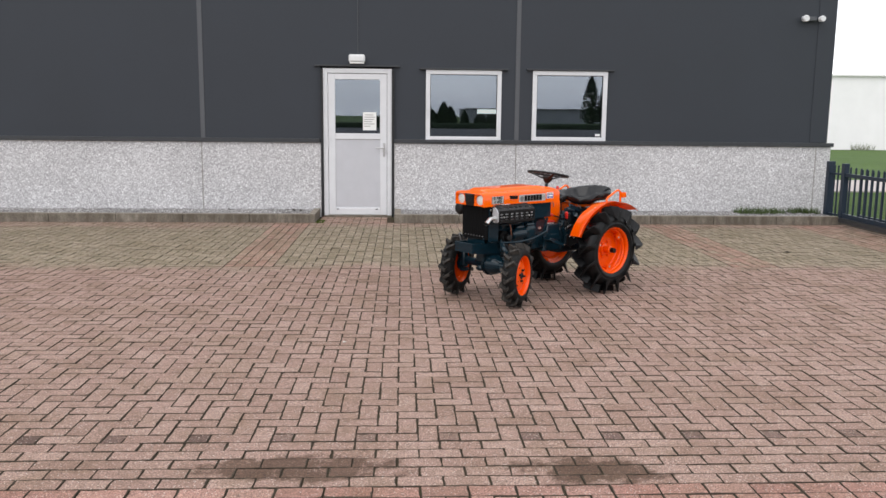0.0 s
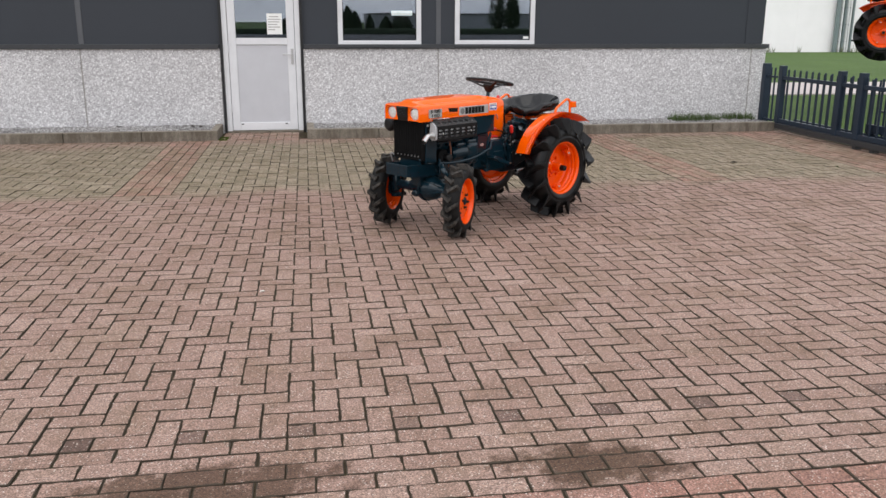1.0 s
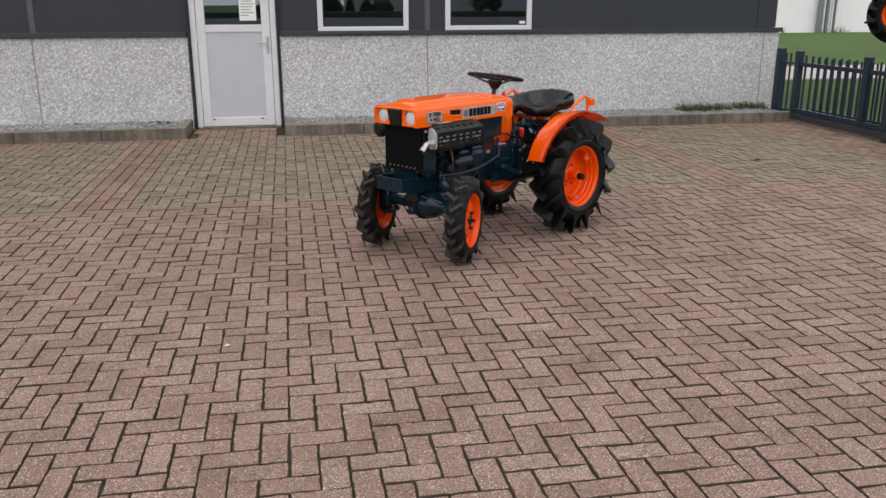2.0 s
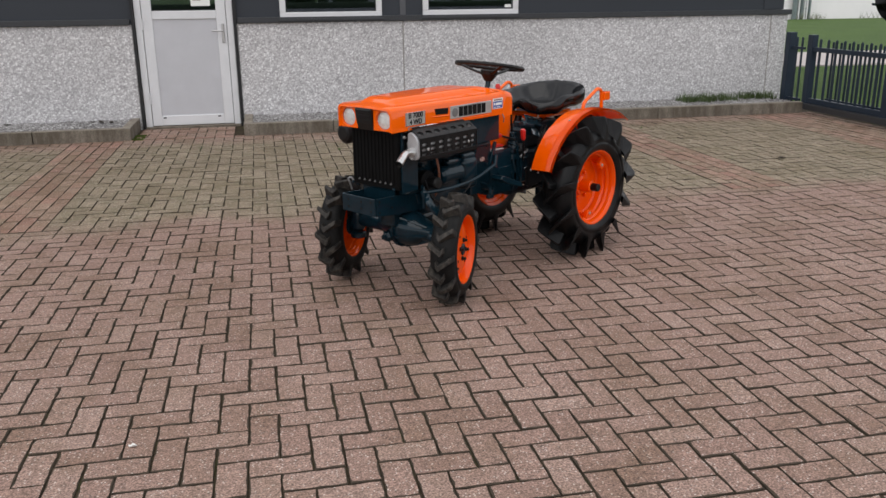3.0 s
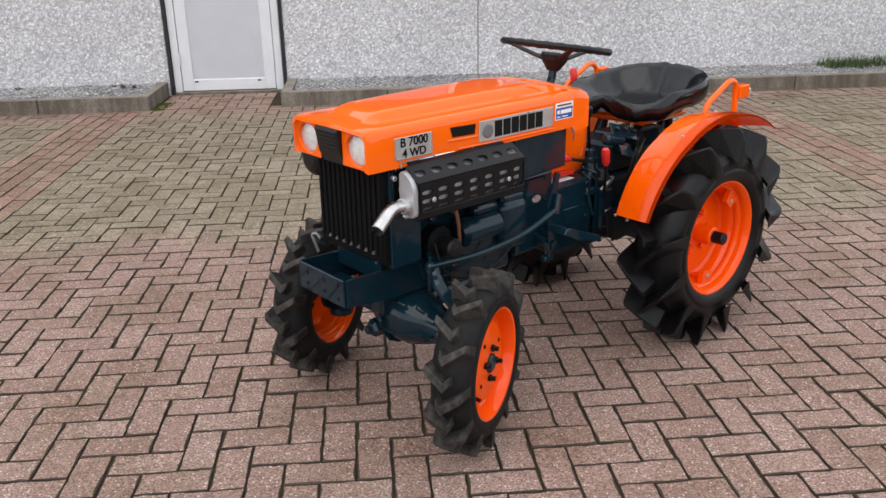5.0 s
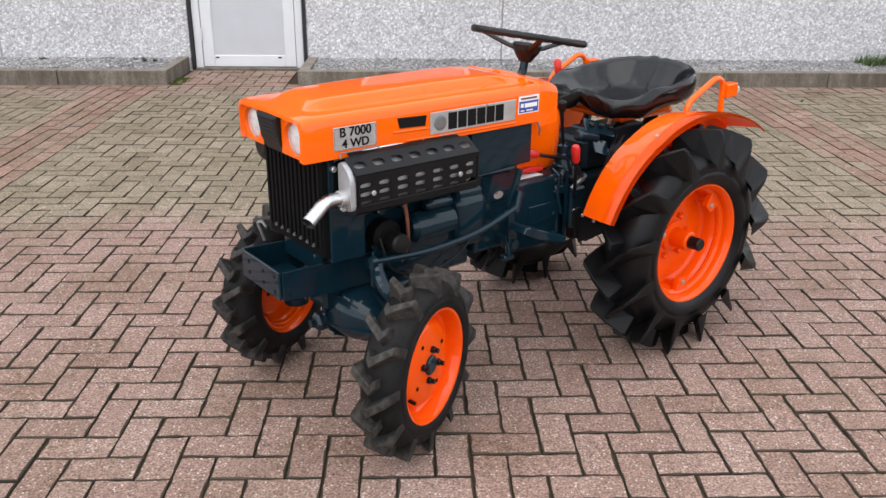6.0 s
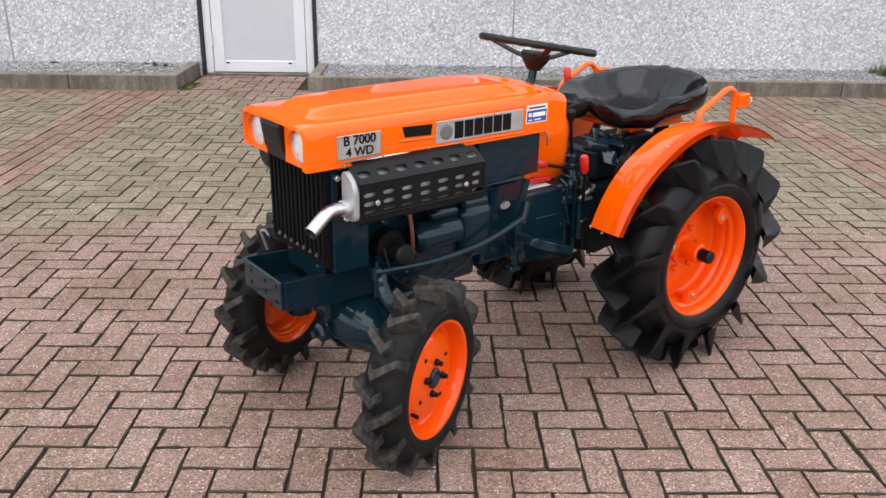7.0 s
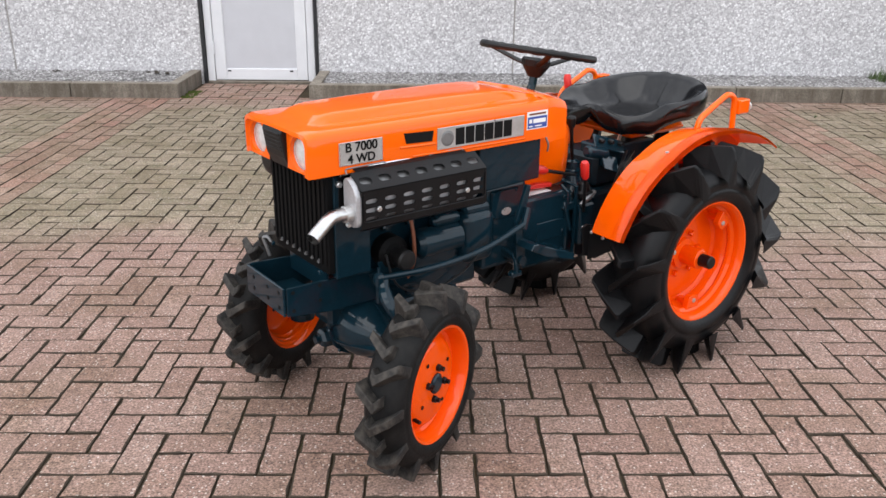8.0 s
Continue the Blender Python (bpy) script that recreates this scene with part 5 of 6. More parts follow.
def chassis(t):
    # front weight bracket: an open box of plate
    b = bmesh.new()
    box(b, (1.44, -0.117, 0.463), (1.449, 0.117, 0.55), 0.0025)
    for s in (-1, 1):
        extrude_outline(b, [(0.86, 0.44), (1.3, 0.446), (1.439, 0.463), (1.439, 0.55), (1.33, 0.545), (1.27, 0.54), (1.16, 0.535), (0.86, 0.5)], s * 0.117 - 0.0045, s * 0.117 + 0.0045, "Y", 0.0015)
    box(b, (1.3, -0.112, 0.466), (1.435, 0.112, 0.472))
    box(b, (1.3, -0.112, 0.507), (1.306, 0.112, 0.572))
    f = part("front_frame", b, M_BLUE, t, "dark petrol-blue steel front frame and weight bracket")
    # bolt holes: their inner shade is painted as flat black discs
    for y, z in ((-0.07, 0.49), (-0.07, 0.525), (0.02, 0.49), (0.02, 0.525), (0.09, 0.485), (0.09, 0.53)):
        b = bmesh.new()
        lathe(b, [(0.006, 0.0), (0.006, 0.0012)], 10, "X", m=pose(1.449, y, z))
        part("bolt_hole", b, M_INK_HOLE, f)
    for x, z in ((1.42, 0.533), (1.42, 0.478), (1.335, 0.535), (1.335, 0.49)):
        b = bmesh.new()
        lathe(b, [(0.006, 0.0), (0.006, 0.0012)], 10, "Y", m=pose(x, 0.1216, z))
        part("bolt_hole", b, M_INK_HOLE, f)
    b = bmesh.new()
    tube(b, [(0.86, 0.123, 0.535), (1.16, 0.123, 0.54), (1.28, 0.123, 0.545)], 0.005, 6)
    part("weld_edge", b, M_BLUE, f)
    b = bmesh.new()
    tube(b, arc([(1.36, -0.14, 0.55), (1.37, -0.145, 0.59), (1.375, -0.15, 0.61), (1.365, -0.135, 0.615), (1.36, -0.125, 0.6)], 0.008), 0.005, 6)
    part("hook", b, M_MUFFLER, t, "small bare metal hook")
    # engine
    b = bmesh.new()
    box(b, (0.74, -0.115, 0.4), (1.19, 0.105, 0.70), 0.012)
    box(b, (0.8, -0.09, 0.70), (1.17, 0.085, 0.83), 0.012)
    box(b, (0.82, -0.07, 0.83), (1.14, 0.06, 0.862), 0.01)
    box(b, (0.8, -0.1, 0.335), (1.14, 0.09, 0.402), 0.02, seg=2)
    eng = part("engine", b, M_BLUE, t, "petrol-blue engine block")
    b = bmesh.new()
    lathe(b, [(0.034, 0.0), (0.043, 0.006), (0.043, 0.11), (0.046, 0.112), (0.046, 0.15), (0.03, 0.165)], 22, "X", m=pose(0.862, 0.155, 0.602))
    lathe(b, [(0.018, 0.0), (0.02, 0.004), (0.02, 0.09), (0.012, 0.1)], 14, "X", m=pose(0.86, 0.145, 0.658))
    part("starter_motor", b, M_BLUE, eng, smooth=True)
    b = bmesh.new()
    box(b, (0.735, 0.1, 0.5), (0.86, 0.19, 0.672), 0.03, seg=4)
    box(b, (0.745, 0.12, 0.66), (0.85, 0.175, 0.69), 0.01)
    part("flywheel_cover", b, M_BLUE, eng, smooth=True)
    b = bmesh.new()
    lathe(b, [(0.05, 0.0), (0.052, 0.012), (0.052, 0.05), (0.038, 0.06)], 22, "Y", m=pose(1.1, 0.1, 0.59))
    part("dynamo", b, M_RIB, eng, smooth=True)
    b = bmesh.new()
    lathe(b, [(0.027, 0.0), (0.03, 0.006), (0.031, 0.05), (0.026, 0.057), (0.0005, 0.06)], 24, "Y", m=pose(1.092, 0.158, 0.583))
    part("oil_filter", b, M_PLASTIC, eng, "round black filter", smooth=True)
    b = bmesh.new()
    tube(b, arc([(1.052, 0.16, 0.72), (1.045, 0.175, 0.65), (1.04, 0.175, 0.56), (1.05, 0.15, 0.5)], 0.03), 0.006, 8)
    part("fuel_hose", b, M_CORD, eng, "brown rubber hose")
    b = bmesh.new()
    tube(b, arc([(1.14, 0.17, 0.6), (1.13, 0.2, 0.5), (1.0, 0.205, 0.455), (0.84, 0.195, 0.5), (0.76, 0.18, 0.58)], 0.06, 5), 0.0035, 7)
    part("cable", b, M_BLACK, eng, "thin black cable")
    b = bmesh.new()
    tube(b, arc([(0.88, 0.15, 0.71), (0.98, 0.185, 0.7), (1.06, 0.18, 0.71), (1.13, 0.15, 0.72)], 0.04, 4), 0.008, 8)
    part("coolant_hose", b, M_BLACK, eng, "black rubber hose")
    b = bmesh.new()
    lathe(b, [(0.075, 0.0), (0.075, 0.018), (0.06, 0.02)], 24, "X", m=pose(1.19, 0.0, 0.56))
    lathe(b, [(0.045, 0.0), (0.045, 0.018), (0.03, 0.02)], 20, "X", m=pose(1.19, 0.1, 0.6))
    part("fan_pulley", b, M_BLACK, eng)
    for a, c in (((0.78, 0.11, 0.72), (0.98, 0.12, 0.735)), ((0.9, 0.11, 0.47), (1.12, 0.115, 0.465)), ((0.86, 0.1, 0.78), (1.12, 0.1, 0.79))):
        b = bmesh.new()
        tube(b, arc([a, ((a[0] + c[0]) / 2, a[1] + 0.03, a[2] + 0.015), c], 0.05), 0.006, 7)
        part("pipe", b, M_BLUE, eng)
    for x in (0.84, 0.93, 1.02, 1.11):
        b = bmesh.new()
        lathe(b, [(0.012, 0.0), (0.012, 0.03), (0.007, 0.034)], 8, "Y", m=pose(x, 0.1, 0.665))
        part("union", b, M_BLUE, eng)
        b = bmesh.new()
        bolt(b, x, 0.105, 0.43, 0.008, "Y", 0.007)
        part("bolt", b, M_BLUE, eng)
    b = bmesh.new()
    extrude_outline(b, [(0.95, 0.44), (1.15, 0.47), (1.17, 0.53), (1.1, 0.545), (0.9, 0.535), (0.87, 0.47)], 0.105, 0.13, "Y", 0.008)
    part("side_cover", b, M_BLUE, eng)
    b = bmesh.new()
    extrude_outline(b, [(1.16, 0.575), (1.14, 0.51), (1.08, 0.478), (0.98, 0.485), (0.86, 0.52), (0.79, 0.56), (0.79, 0.585), (0.98, 0.572)], 0.15, 0.154, "Y", 0.0012)
    part("splash_plate", b, M_BLUE, eng)
    # smooth side panels under the bonnet, behind the silencer
    for s in (-1, 1):
        b = bmesh.new()
        extrude_outline(b, [(0.545, 0.735), (0.8, 0.725), (0.8, 0.872), (0.545, 0.872)], s * 0.16 - 0.016, s * 0.16 + 0.016, "Y", 0.006)
        part("side_panel", b, M_BLUE, t, "smooth petrol-blue side panel")
    # clutch housing, gearbox, rear axle
    b = bmesh.new()
    box(b, (0.56, -0.125, 0.44), (0.745, 0.135, 0.725), 0.015, seg=2)
    box(b, (0.36, -0.12, 0.41), (0.58, 0.15, 0.66), 0.012, seg=2)
    gear = part("gearbox", b, M_BLUE, t, "petrol-blue clutch and gearbox housing")
    b = bmesh.new()
    box(b, (0.6, 0.135, 0.612), (0.715, 0.141, 0.706), 0.003)
    for x, z in ((0.61, 0.697), (0.705, 0.697), (0.61, 0.621), (0.705, 0.621)):
        bolt(b, x, 0.141, z, 0.005, "Y", 0.004)
    part("inspection_cover", b, M_BLUE, gear)
    b = bmesh.new()
    lathe(b, [(0.016, 0.0), (0.016, 0.0015)], 18, "Y", m=pose(0.652, 0.141, 0.633) @ Matrix.Diagonal((1.3, 1, 0.8, 1)))
    part("type_plate", b, M_BADGE, gear, "small oval metal plate")
    part("white_label", boxed((0.435, 0.05, 0.6602), (0.55, 0.125, 0.6612)), M_PAPER, gear, "white label on the gearbox top")
    b = bmesh.new()
    box(b, (0.37, 0.148, 0.5), (0.52, 0.154, 0.565), 0.002)
    tube(b, [(0.385, 0.153, 0.42), (0.385, 0.153, 0.655), (0.385, 0.12, 0.67)], 0.007, 7)
    tube(b, [(0.34, 0.15, 0.42), (0.34, 0.15, 0.665), (0.36, 0.1, 0.68)], 0.007, 7)
    for z in (0.45, 0.52, 0.6, 0.64):
        bolt(b, 0.4, 0.15, z, 0.008, "Y", 0.008)
    part("lever_linkage", b, M_BLUE, gear)
    b = bmesh.new()
    box(b, (-0.12, -0.11, 0.37), (0.37, 0.12, 0.62), 0.02, seg=2)
    box(b, (-0.1, -0.1, 0.62), (0.2, 0.1, 0.74), 0.015)
    for s in (-1, 1):
        lathe(b, [(0.095, 0.0), (0.085, 0.05), (0.06, 0.08), (0.06, 0.21)], 22, "Y", m=pose(-0.03, s * 0.13, 0.414) @ Matrix.Diagonal((1, s, 1, 1)))
    ax = part("rear_axle", b, M_AXLE, t, "petrol-blue rear axle housing")
    b = bmesh.new()
    for s in (-1, 1):
        tube(b, [(-0.1, s * 0.12, 0.3), (-0.38, s * 0.2, 0.27), (-0.46, s * 0.21, 0.28)], 0.014, 7)
    tube(b, [(-0.12, 0, 0.62), (-0.42, 0, 0.5)], 0.016, 7)
    box(b, (-0.2, -0.05, 0.26), (-0.12, 0.05, 0.33), 0.006)
    part("hitch_arms", b, M_BLUE, ax)
    # front axle with bevel housing and steering
    b = bmesh.new()
    lathe(b, [(0.055, -0.3), (0.036, -0.27), (0.036, 0.24), (0.048, 0.255), (0.048, 0.275)], 20, "Y", m=pose(1.17, 0, 0.33))
    fa = part("front_axle", b, M_BLUE, t, "petrol-blue driven front axle with a ribbed bevel housing", smooth=True)
    part("axle_beam", boxed((1.02, -0.03, 0.36), (1.28, 0.07, 0.45), 0.012), M_BLUE, fa)
    hm = pose(1.165, 0.08, 0.345) @ Matrix.Diagonal((1.06, 1.0, 1.08, 1))
    b = bmesh.new()
    lathe(b, [(0.04, -0.2), (0.05, -0.15), (0.072, -0.1), (0.084, -0.06), (0.087, -0.05), (0.098, -0.05), (0.1, -0.047), (0.1, -0.033), (0.098, -0.03), (0.088, -0.028), (0.088, 0.0), (0.082, 0.04), (0.066, 0.078), (0.05, 0.1), (0.043, 0.125), (0.041, 0.19)], 20, "Y", m=hm)
    part("bevel_housing", b, M_BLUE, fa, smooth=True)
    for q in range(6):
        b = bmesh.new()
        extrude_outline(b, [(0.04, 0.15), (0.047, 0.15), (0.078, 0.06), (0.094, 0.0), (0.094, -0.03), (0.04, -0.03)], -0.004, 0.004, "Z", m=hm @ pose(0, 0, 0, 0, 60 * q + 20, 0))
        part("housing_rib", b, M_BLUE, fa)
    b = bmesh.new()
    lathe(b, [(0.03, 0.0), (0.03, 0.05), (0.022, 0.06), (0.014, 0.062), (0.014, 0.075)], 6, "X", m=pose(1.23, 0.02, 0.31))
    part("filler_plug", b, M_BLUE, fa)
    for s in (-1, 1):
        b = bmesh.new()
        lathe(b, [(0.03, -0.06), (0.038, -0.045), (0.04, 0.03), (0.036, 0.06), (0.022, 0.08)], 20, "Z", m=pose(1.18, s * 0.3, 0.33))
        lathe(b, [(0.06, 0.0), (0.06, 0.012)], 20, "Y", m=pose(1.18, s * 0.3, 0.3, 0, 0, 22) @ pose(0, 0.045 * s, 0))
        for k in range(5):
            a = k * 1.2566
            bolt(b, 1.18 + 0.028 * math.cos(a), s * 0.3 + 0.028 * math.sin(a), 0.395, 0.005, "Z", 0.008)
        box(b, (1.165, -0.035, -0.07), (1.195, 0.035, 0.075), 0.008, m=pose(0, s * 0.345, 0.325))
        for dz in (-0.055, 0.055):
            bolt(b, 1.198, s * 0.33, 0.325 + dz, 0.008, "X", 0.008)
            bolt(b, 1.198, s * 0.365, 0.325 + dz, 0.008, "X", 0.008)
        lathe(b, [(0.042, -0.1), (0.044, -0.09), (0.044, -0.075), (0.03, -0.07)], 14, "Z", m=pose(1.18, s * 0.3, 0.33))
        part("knuckle", b, M_BLUE, fa)
    for k in range(8):
        a = k * 0.785
        b = bmesh.new()
        bolt(b, 1.165 + 0.105 * math.cos(a), 0.05, 0.345 + 0.105 * math.sin(a), 0.006, "Y", 0.008)
        part("flange_bolt", b, M_BLUE, fa)
    b = bmesh.new()
    tube(b, arc([(1.17, 0.2, 0.545), (1.19, 0.24, 0.5), (1.16, 0.29, 0.43)], 0.03), [0.016] * 2 + [0.02] * 6, 8, flat=0.6)
    part("steering_arm", b, M_BLUE, fa, "petrol-blue steering arm")
    b = bmesh.new()
    lathe(b, [(0.015, 0.0), (0.017, 0.012), (0.017, 0.022), (0.011, 0.03), (0.006, 0.034), (0.004, 0.05)], 14, "Z", m=pose(1.185, 0.2, 0.53))
    tube(b, [(1.185, 0.2, 0.47), (1.185, 0.2, 0.54)], 0.01, 8)
    part("ball_joint", b, M_BLUE, fa)
    b = bmesh.new()
    tube(b, arc([(1.18, 0.205, 0.548), (0.99, 0.215, 0.538), (0.8, 0.225, 0.56), (0.66, 0.235, 0.615)], 0.12, 6), 0.0098, 12)
    part("drag_link", b, M_BLUE, t, "long petrol-blue steering rod", smooth=True)
    b = bmesh.new()
    tube(b, [(0.66, 0.235, 0.6), (0.63, 0.22, 0.66)], 0.012, 8)
    extrude_outline(b, [(0.635, 0.47), (0.66, 0.47), (0.672, 0.62), (0.63, 0.735), (0.612, 0.73), (0.645, 0.61)], 0.2, 0.212, "Y", 0.002)
    tube(b, [(0.64, 0.13, 0.48), (0.64, 0.22, 0.48)], 0.016, 10)
    part("drop_arm", b, M_BLUE, t)


def silencer(t):
    """Silencer under a black perforated heat shield, with a bright tail pipe."""
    def outline(grow=0.0):
        pts = []
        for k in range(28):
            a = 2 * math.pi * k / 28
            cz = 0.776 if math.sin(a) < 0 else 0.808
            pts.append((0.218 + (0.038 + grow) * math.cos(a), cz + (0.038 + grow) * math.sin(a)))
        return pts
    b = bmesh.new()
    extrude_outline(b, outline(), 0.86, 1.28, "X", 0.006)
    sil = part("silencer", b, M_SILENCER, t, "grey steel silencer behind a black perforated shield")
    # shield: flat strips of plate with rows of long holes cut through
    b = bmesh.new()
    x0, x1, nx = 0.845, 1.275, 7
    run = [(0.262, 0.746), (0.262, 0.768), (0.262, 0.793), (0.262, 0.818), (0.262, 0.835), (0.205, 0.873)]
    def strip(p, q, holes, hv):
        du = Vector((0, q[0] - p[0], q[1] - p[1]))
        nrm = Vector((0, du.z, -du.y)).normalized() * 0.0025
        base = Vector((0, p[0], p[1]))
        cell = (x1 - x0) / nx
        for k in range(nx if holes else 1):
            a, c = (x0 + k * cell, x0 + (k + 1) * cell) if holes else (x0, x1)
            if not holes:
                quads = [[(a, 0), (c, 0), (c, 1), (a, 1)]]
            else:
                hw, n = cell * 0.31, 12
                cx = (a + c) / 2
                ring, out = [], []
                for i in range(n):
                    f = 2 * math.pi * (i + 0.5) / n
                    px, pv = math.copysign(abs(math.cos(f)) ** 0.6, math.cos(f)), math.copysign(abs(math.sin(f)) ** 0.8, math.sin(f))
                    ring.append((cx + px * hw, 0.5 + pv * hv))
                    m = max(abs(math.cos(f)), abs(math.sin(f)))
                    out.append((cx + math.cos(f) / m * cell / 2, 0.5 + math.sin(f) / m * 0.5))
                quads = []
                for i in range(n):
                    j = (i + 1) % n
                    qd = [out[i], out[j], ring[j], ring[i]]
                    corner = None
                    if abs(out[i][0] - out[j][0]) > 1e-6 and abs(out[i][1] - out[j][1]) > 1e-6:
                        corner = (out[i][0] if abs(abs(out[i][0] - cx) - cell / 2) < 1e-6 else out[j][0], out[i][1] if abs(abs(out[i][1] - 0.5) - 0.5) < 1e-6 else out[j][1])
                    quads.append([out[i], corner, out[j], ring[j], ring[i]] if corner else qd)
            for qd in quads:
                for sg in (0, 1):
                    vs = [b.verts.new(Vector((x, 0, 0)) + base + du * v + nrm * sg) for x, v in qd]
                    b.faces.new(vs if sg else vs[::-1])
    for k, (p, q) in enumerate(zip(run, run[1:])):
        strip(p, q, k in (0, 1, 2, 4), 0.17 if k == 4 else 0.25)
    bmesh.ops.remove_doubles(b, verts=b.verts, dist=1e-5)
    part("heat_shield", b, M_SHIELD, sil, "black perforated heat shield")
    b = bmesh.new()
    extrude_outline(b, [(0.262, 0.746), (0.2645, 0.746), (0.2645, 0.731), (0.252, 0.722), (0.252, 0.725), (0.262, 0.733)], x0, x1, "X")
    extrude_outline(b, [(0.205, 0.873), (0.207, 0.875), (0.191, 0.881), (0.189, 0.878)], x0 + 0.03, x1 - 0.02, "X")
    part("shield_edge", b, M_SHIELD, sil)
    b = bmesh.new()
    tube(b, arc([(x0 + 0.006, 0.2655, 0.828), (x0 + 0.006, 0.2655, 0.749), (x1 - 0.006, 0.2655, 0.749), (x1 - 0.006, 0.2655, 0.828)], 0.012, 4), 0.0022, 6)
    part("pressed_bead", b, M_SHIELD, sil)
    b = bmesh.new()
    end = arc([(0.23, 0.735, 0), (0.2605, 0.735, 0), (0.2605, 0.834, 0), (0.218, 0.864, 0), (0.198, 0.864, 0), (0.198, 0.735, 0), (0.23, 0.735, 0)], 0.022, 5)
    extrude_outline(b, [(p.x, p.y) for p in end[:-1]], 1.274, 1.291, "X", 0.004)
    part("silencer_end", b, M_SILENCER, sil, "grey pressed end plate")
    b = bmesh.new()
    extrude_outline(b, [(0.255, 0.829), (0.2, 0.865), (0.198, 0.861), (0.253, 0.825)], x0 + 0.004, x1 - 0.004, "X")
    part("upper_baffle", b, M_MUFFLER, sil)
    part("backing_plate", boxed((0.86, 0.163, 0.765), (1.29, 0.169, 0.872), 0.002), M_RIB, sil)
    for bx in (1.222, 0.918):
        b = bmesh.new()
        bolt(b, bx, 0.2645, 0.781, 0.008, "Y", 0.006)
        part("shield_bolt", b, M_BOLT, sil)
    b = bmesh.new()
    pts = arc([(1.285, 0.228, 0.77), (1.345, 0.238, 0.776), (1.37, 0.248, 0.772), (1.43, 0.27, 0.738)], 0.035, 5)
    tube(b, pts, 0.0185, 18, caps=False)
    tube(b, pts, 0.0165, 18, caps=False)
    part("tail_pipe", b, M_PIPE, sil, "bright bent tail pipe", smooth=True)
    b = bmesh.new()
    lathe(b, [(0.023, 0.0), (0.023, 0.02), (0.019, 0.022)], 18, "X", m=pose(1.291, 0.229, 0.771))
    bolt(b, 1.301, 0.229, 0.741, 0.006, "Y", 0.012)
    part("pipe_clamp", b, M_BOLT, sil)
    b = bmesh.new()
    for x in (0.9, 1.2):
        tube(b, arc([(x, 0.1, 0.8), (x, 0.16, 0.815), (x, 0.19, 0.81)], 0.02), 0.014, 8)
    part("manifold", b, M_BLUE, sil)
    b = bmesh.new()
    tube(b, arc([(1.0, 0.17, 0.87), (1.05, 0.182, 0.878), (1.2, 0.184, 0.878), (1.29, 0.172, 0.866)], 0.03), 0.009, 10)
    part("exhaust_band", b, M_CHROME, sil, "bright metal band along the silencer", smooth=True)
    b = bmesh.new()
    for a0, a1 in ((0.88, 1.0), (1.15, 1.28)):
        b = bmesh.new()
        tube(b, arc([(a0, 0.198, 0.87), (a0, 0.19, 0.885), (a1, 0.19, 0.883), (a1, 0.198, 0.87)], 0.01), 0.0024, 6)
        part("manifold_clip", b, M_MUFFLER, sil)


def steering(t):
    tilt = pose(0.41, 0, 1.11, 0, -10, 0)
    b = bmesh.new()
    tube(b, [(0.47, 0, 0.93), (0.43, 0, 1.0), (0.42, 0, 1.05)], 0.0145, 12)
    col = part("steering_column", b, M_BLUE, t, "dark steering column")
    b = bmesh.new()
    n, r = 48, 0.186
    rings = []
    for k in range(n):
        a = 2 * math.pi * k / n
        # finger grooves on the underside of the rim
        rr = 0.0115 + 0.0012 * math.cos(a * 24)
        ring = []
        for s in range(10):
            f = 2 * math.pi * s / 10
            ring.append(b.verts.new(tilt @ Vector(((r + rr * math.cos(f)) * math.cos(a), (r + rr * math.cos(f)) * math.sin(a), rr * math.sin(f)))))
        rings.append(ring)
    for k in range(n):
        a, c = rings[k], rings[(k + 1) % n]
        for s in range(10):
            b.faces.new((a[s], a[(s + 1) % 10], c[(s + 1) % 10], c[s]))
    w = part("steering_wheel", b, M_PLASTIC, t, "black plastic steering wheel", smooth=True)
    b = bmesh.new()
    for k in range(3):
        a = radians(120 * k + 60)
        tube(b, [tilt @ Vector((0.02 * math.cos(a), 0.02 * math.sin(a), -0.046)), tilt @ Vector((0.07 * math.cos(a), 0.07 * math.sin(a), -0.036)), tilt @ Vector((0.184 * math.cos(a), 0.184 * math.sin(a), 0.0))], [0.016, 0.013, 0.011], 8, flat=0.6)
    part("spokes", b, M_PLASTIC, w)
    b = bmesh.new()
    lathe(b, [(0.02, -0.085), (0.028, -0.075), (0.045, -0.05), (0.05, -0.03), (0.045, -0.022), (0.0005, -0.02)], 22, "Z", m=tilt)
    part("horn_cap", b, M_PLASTIC, w, "black hub cap")


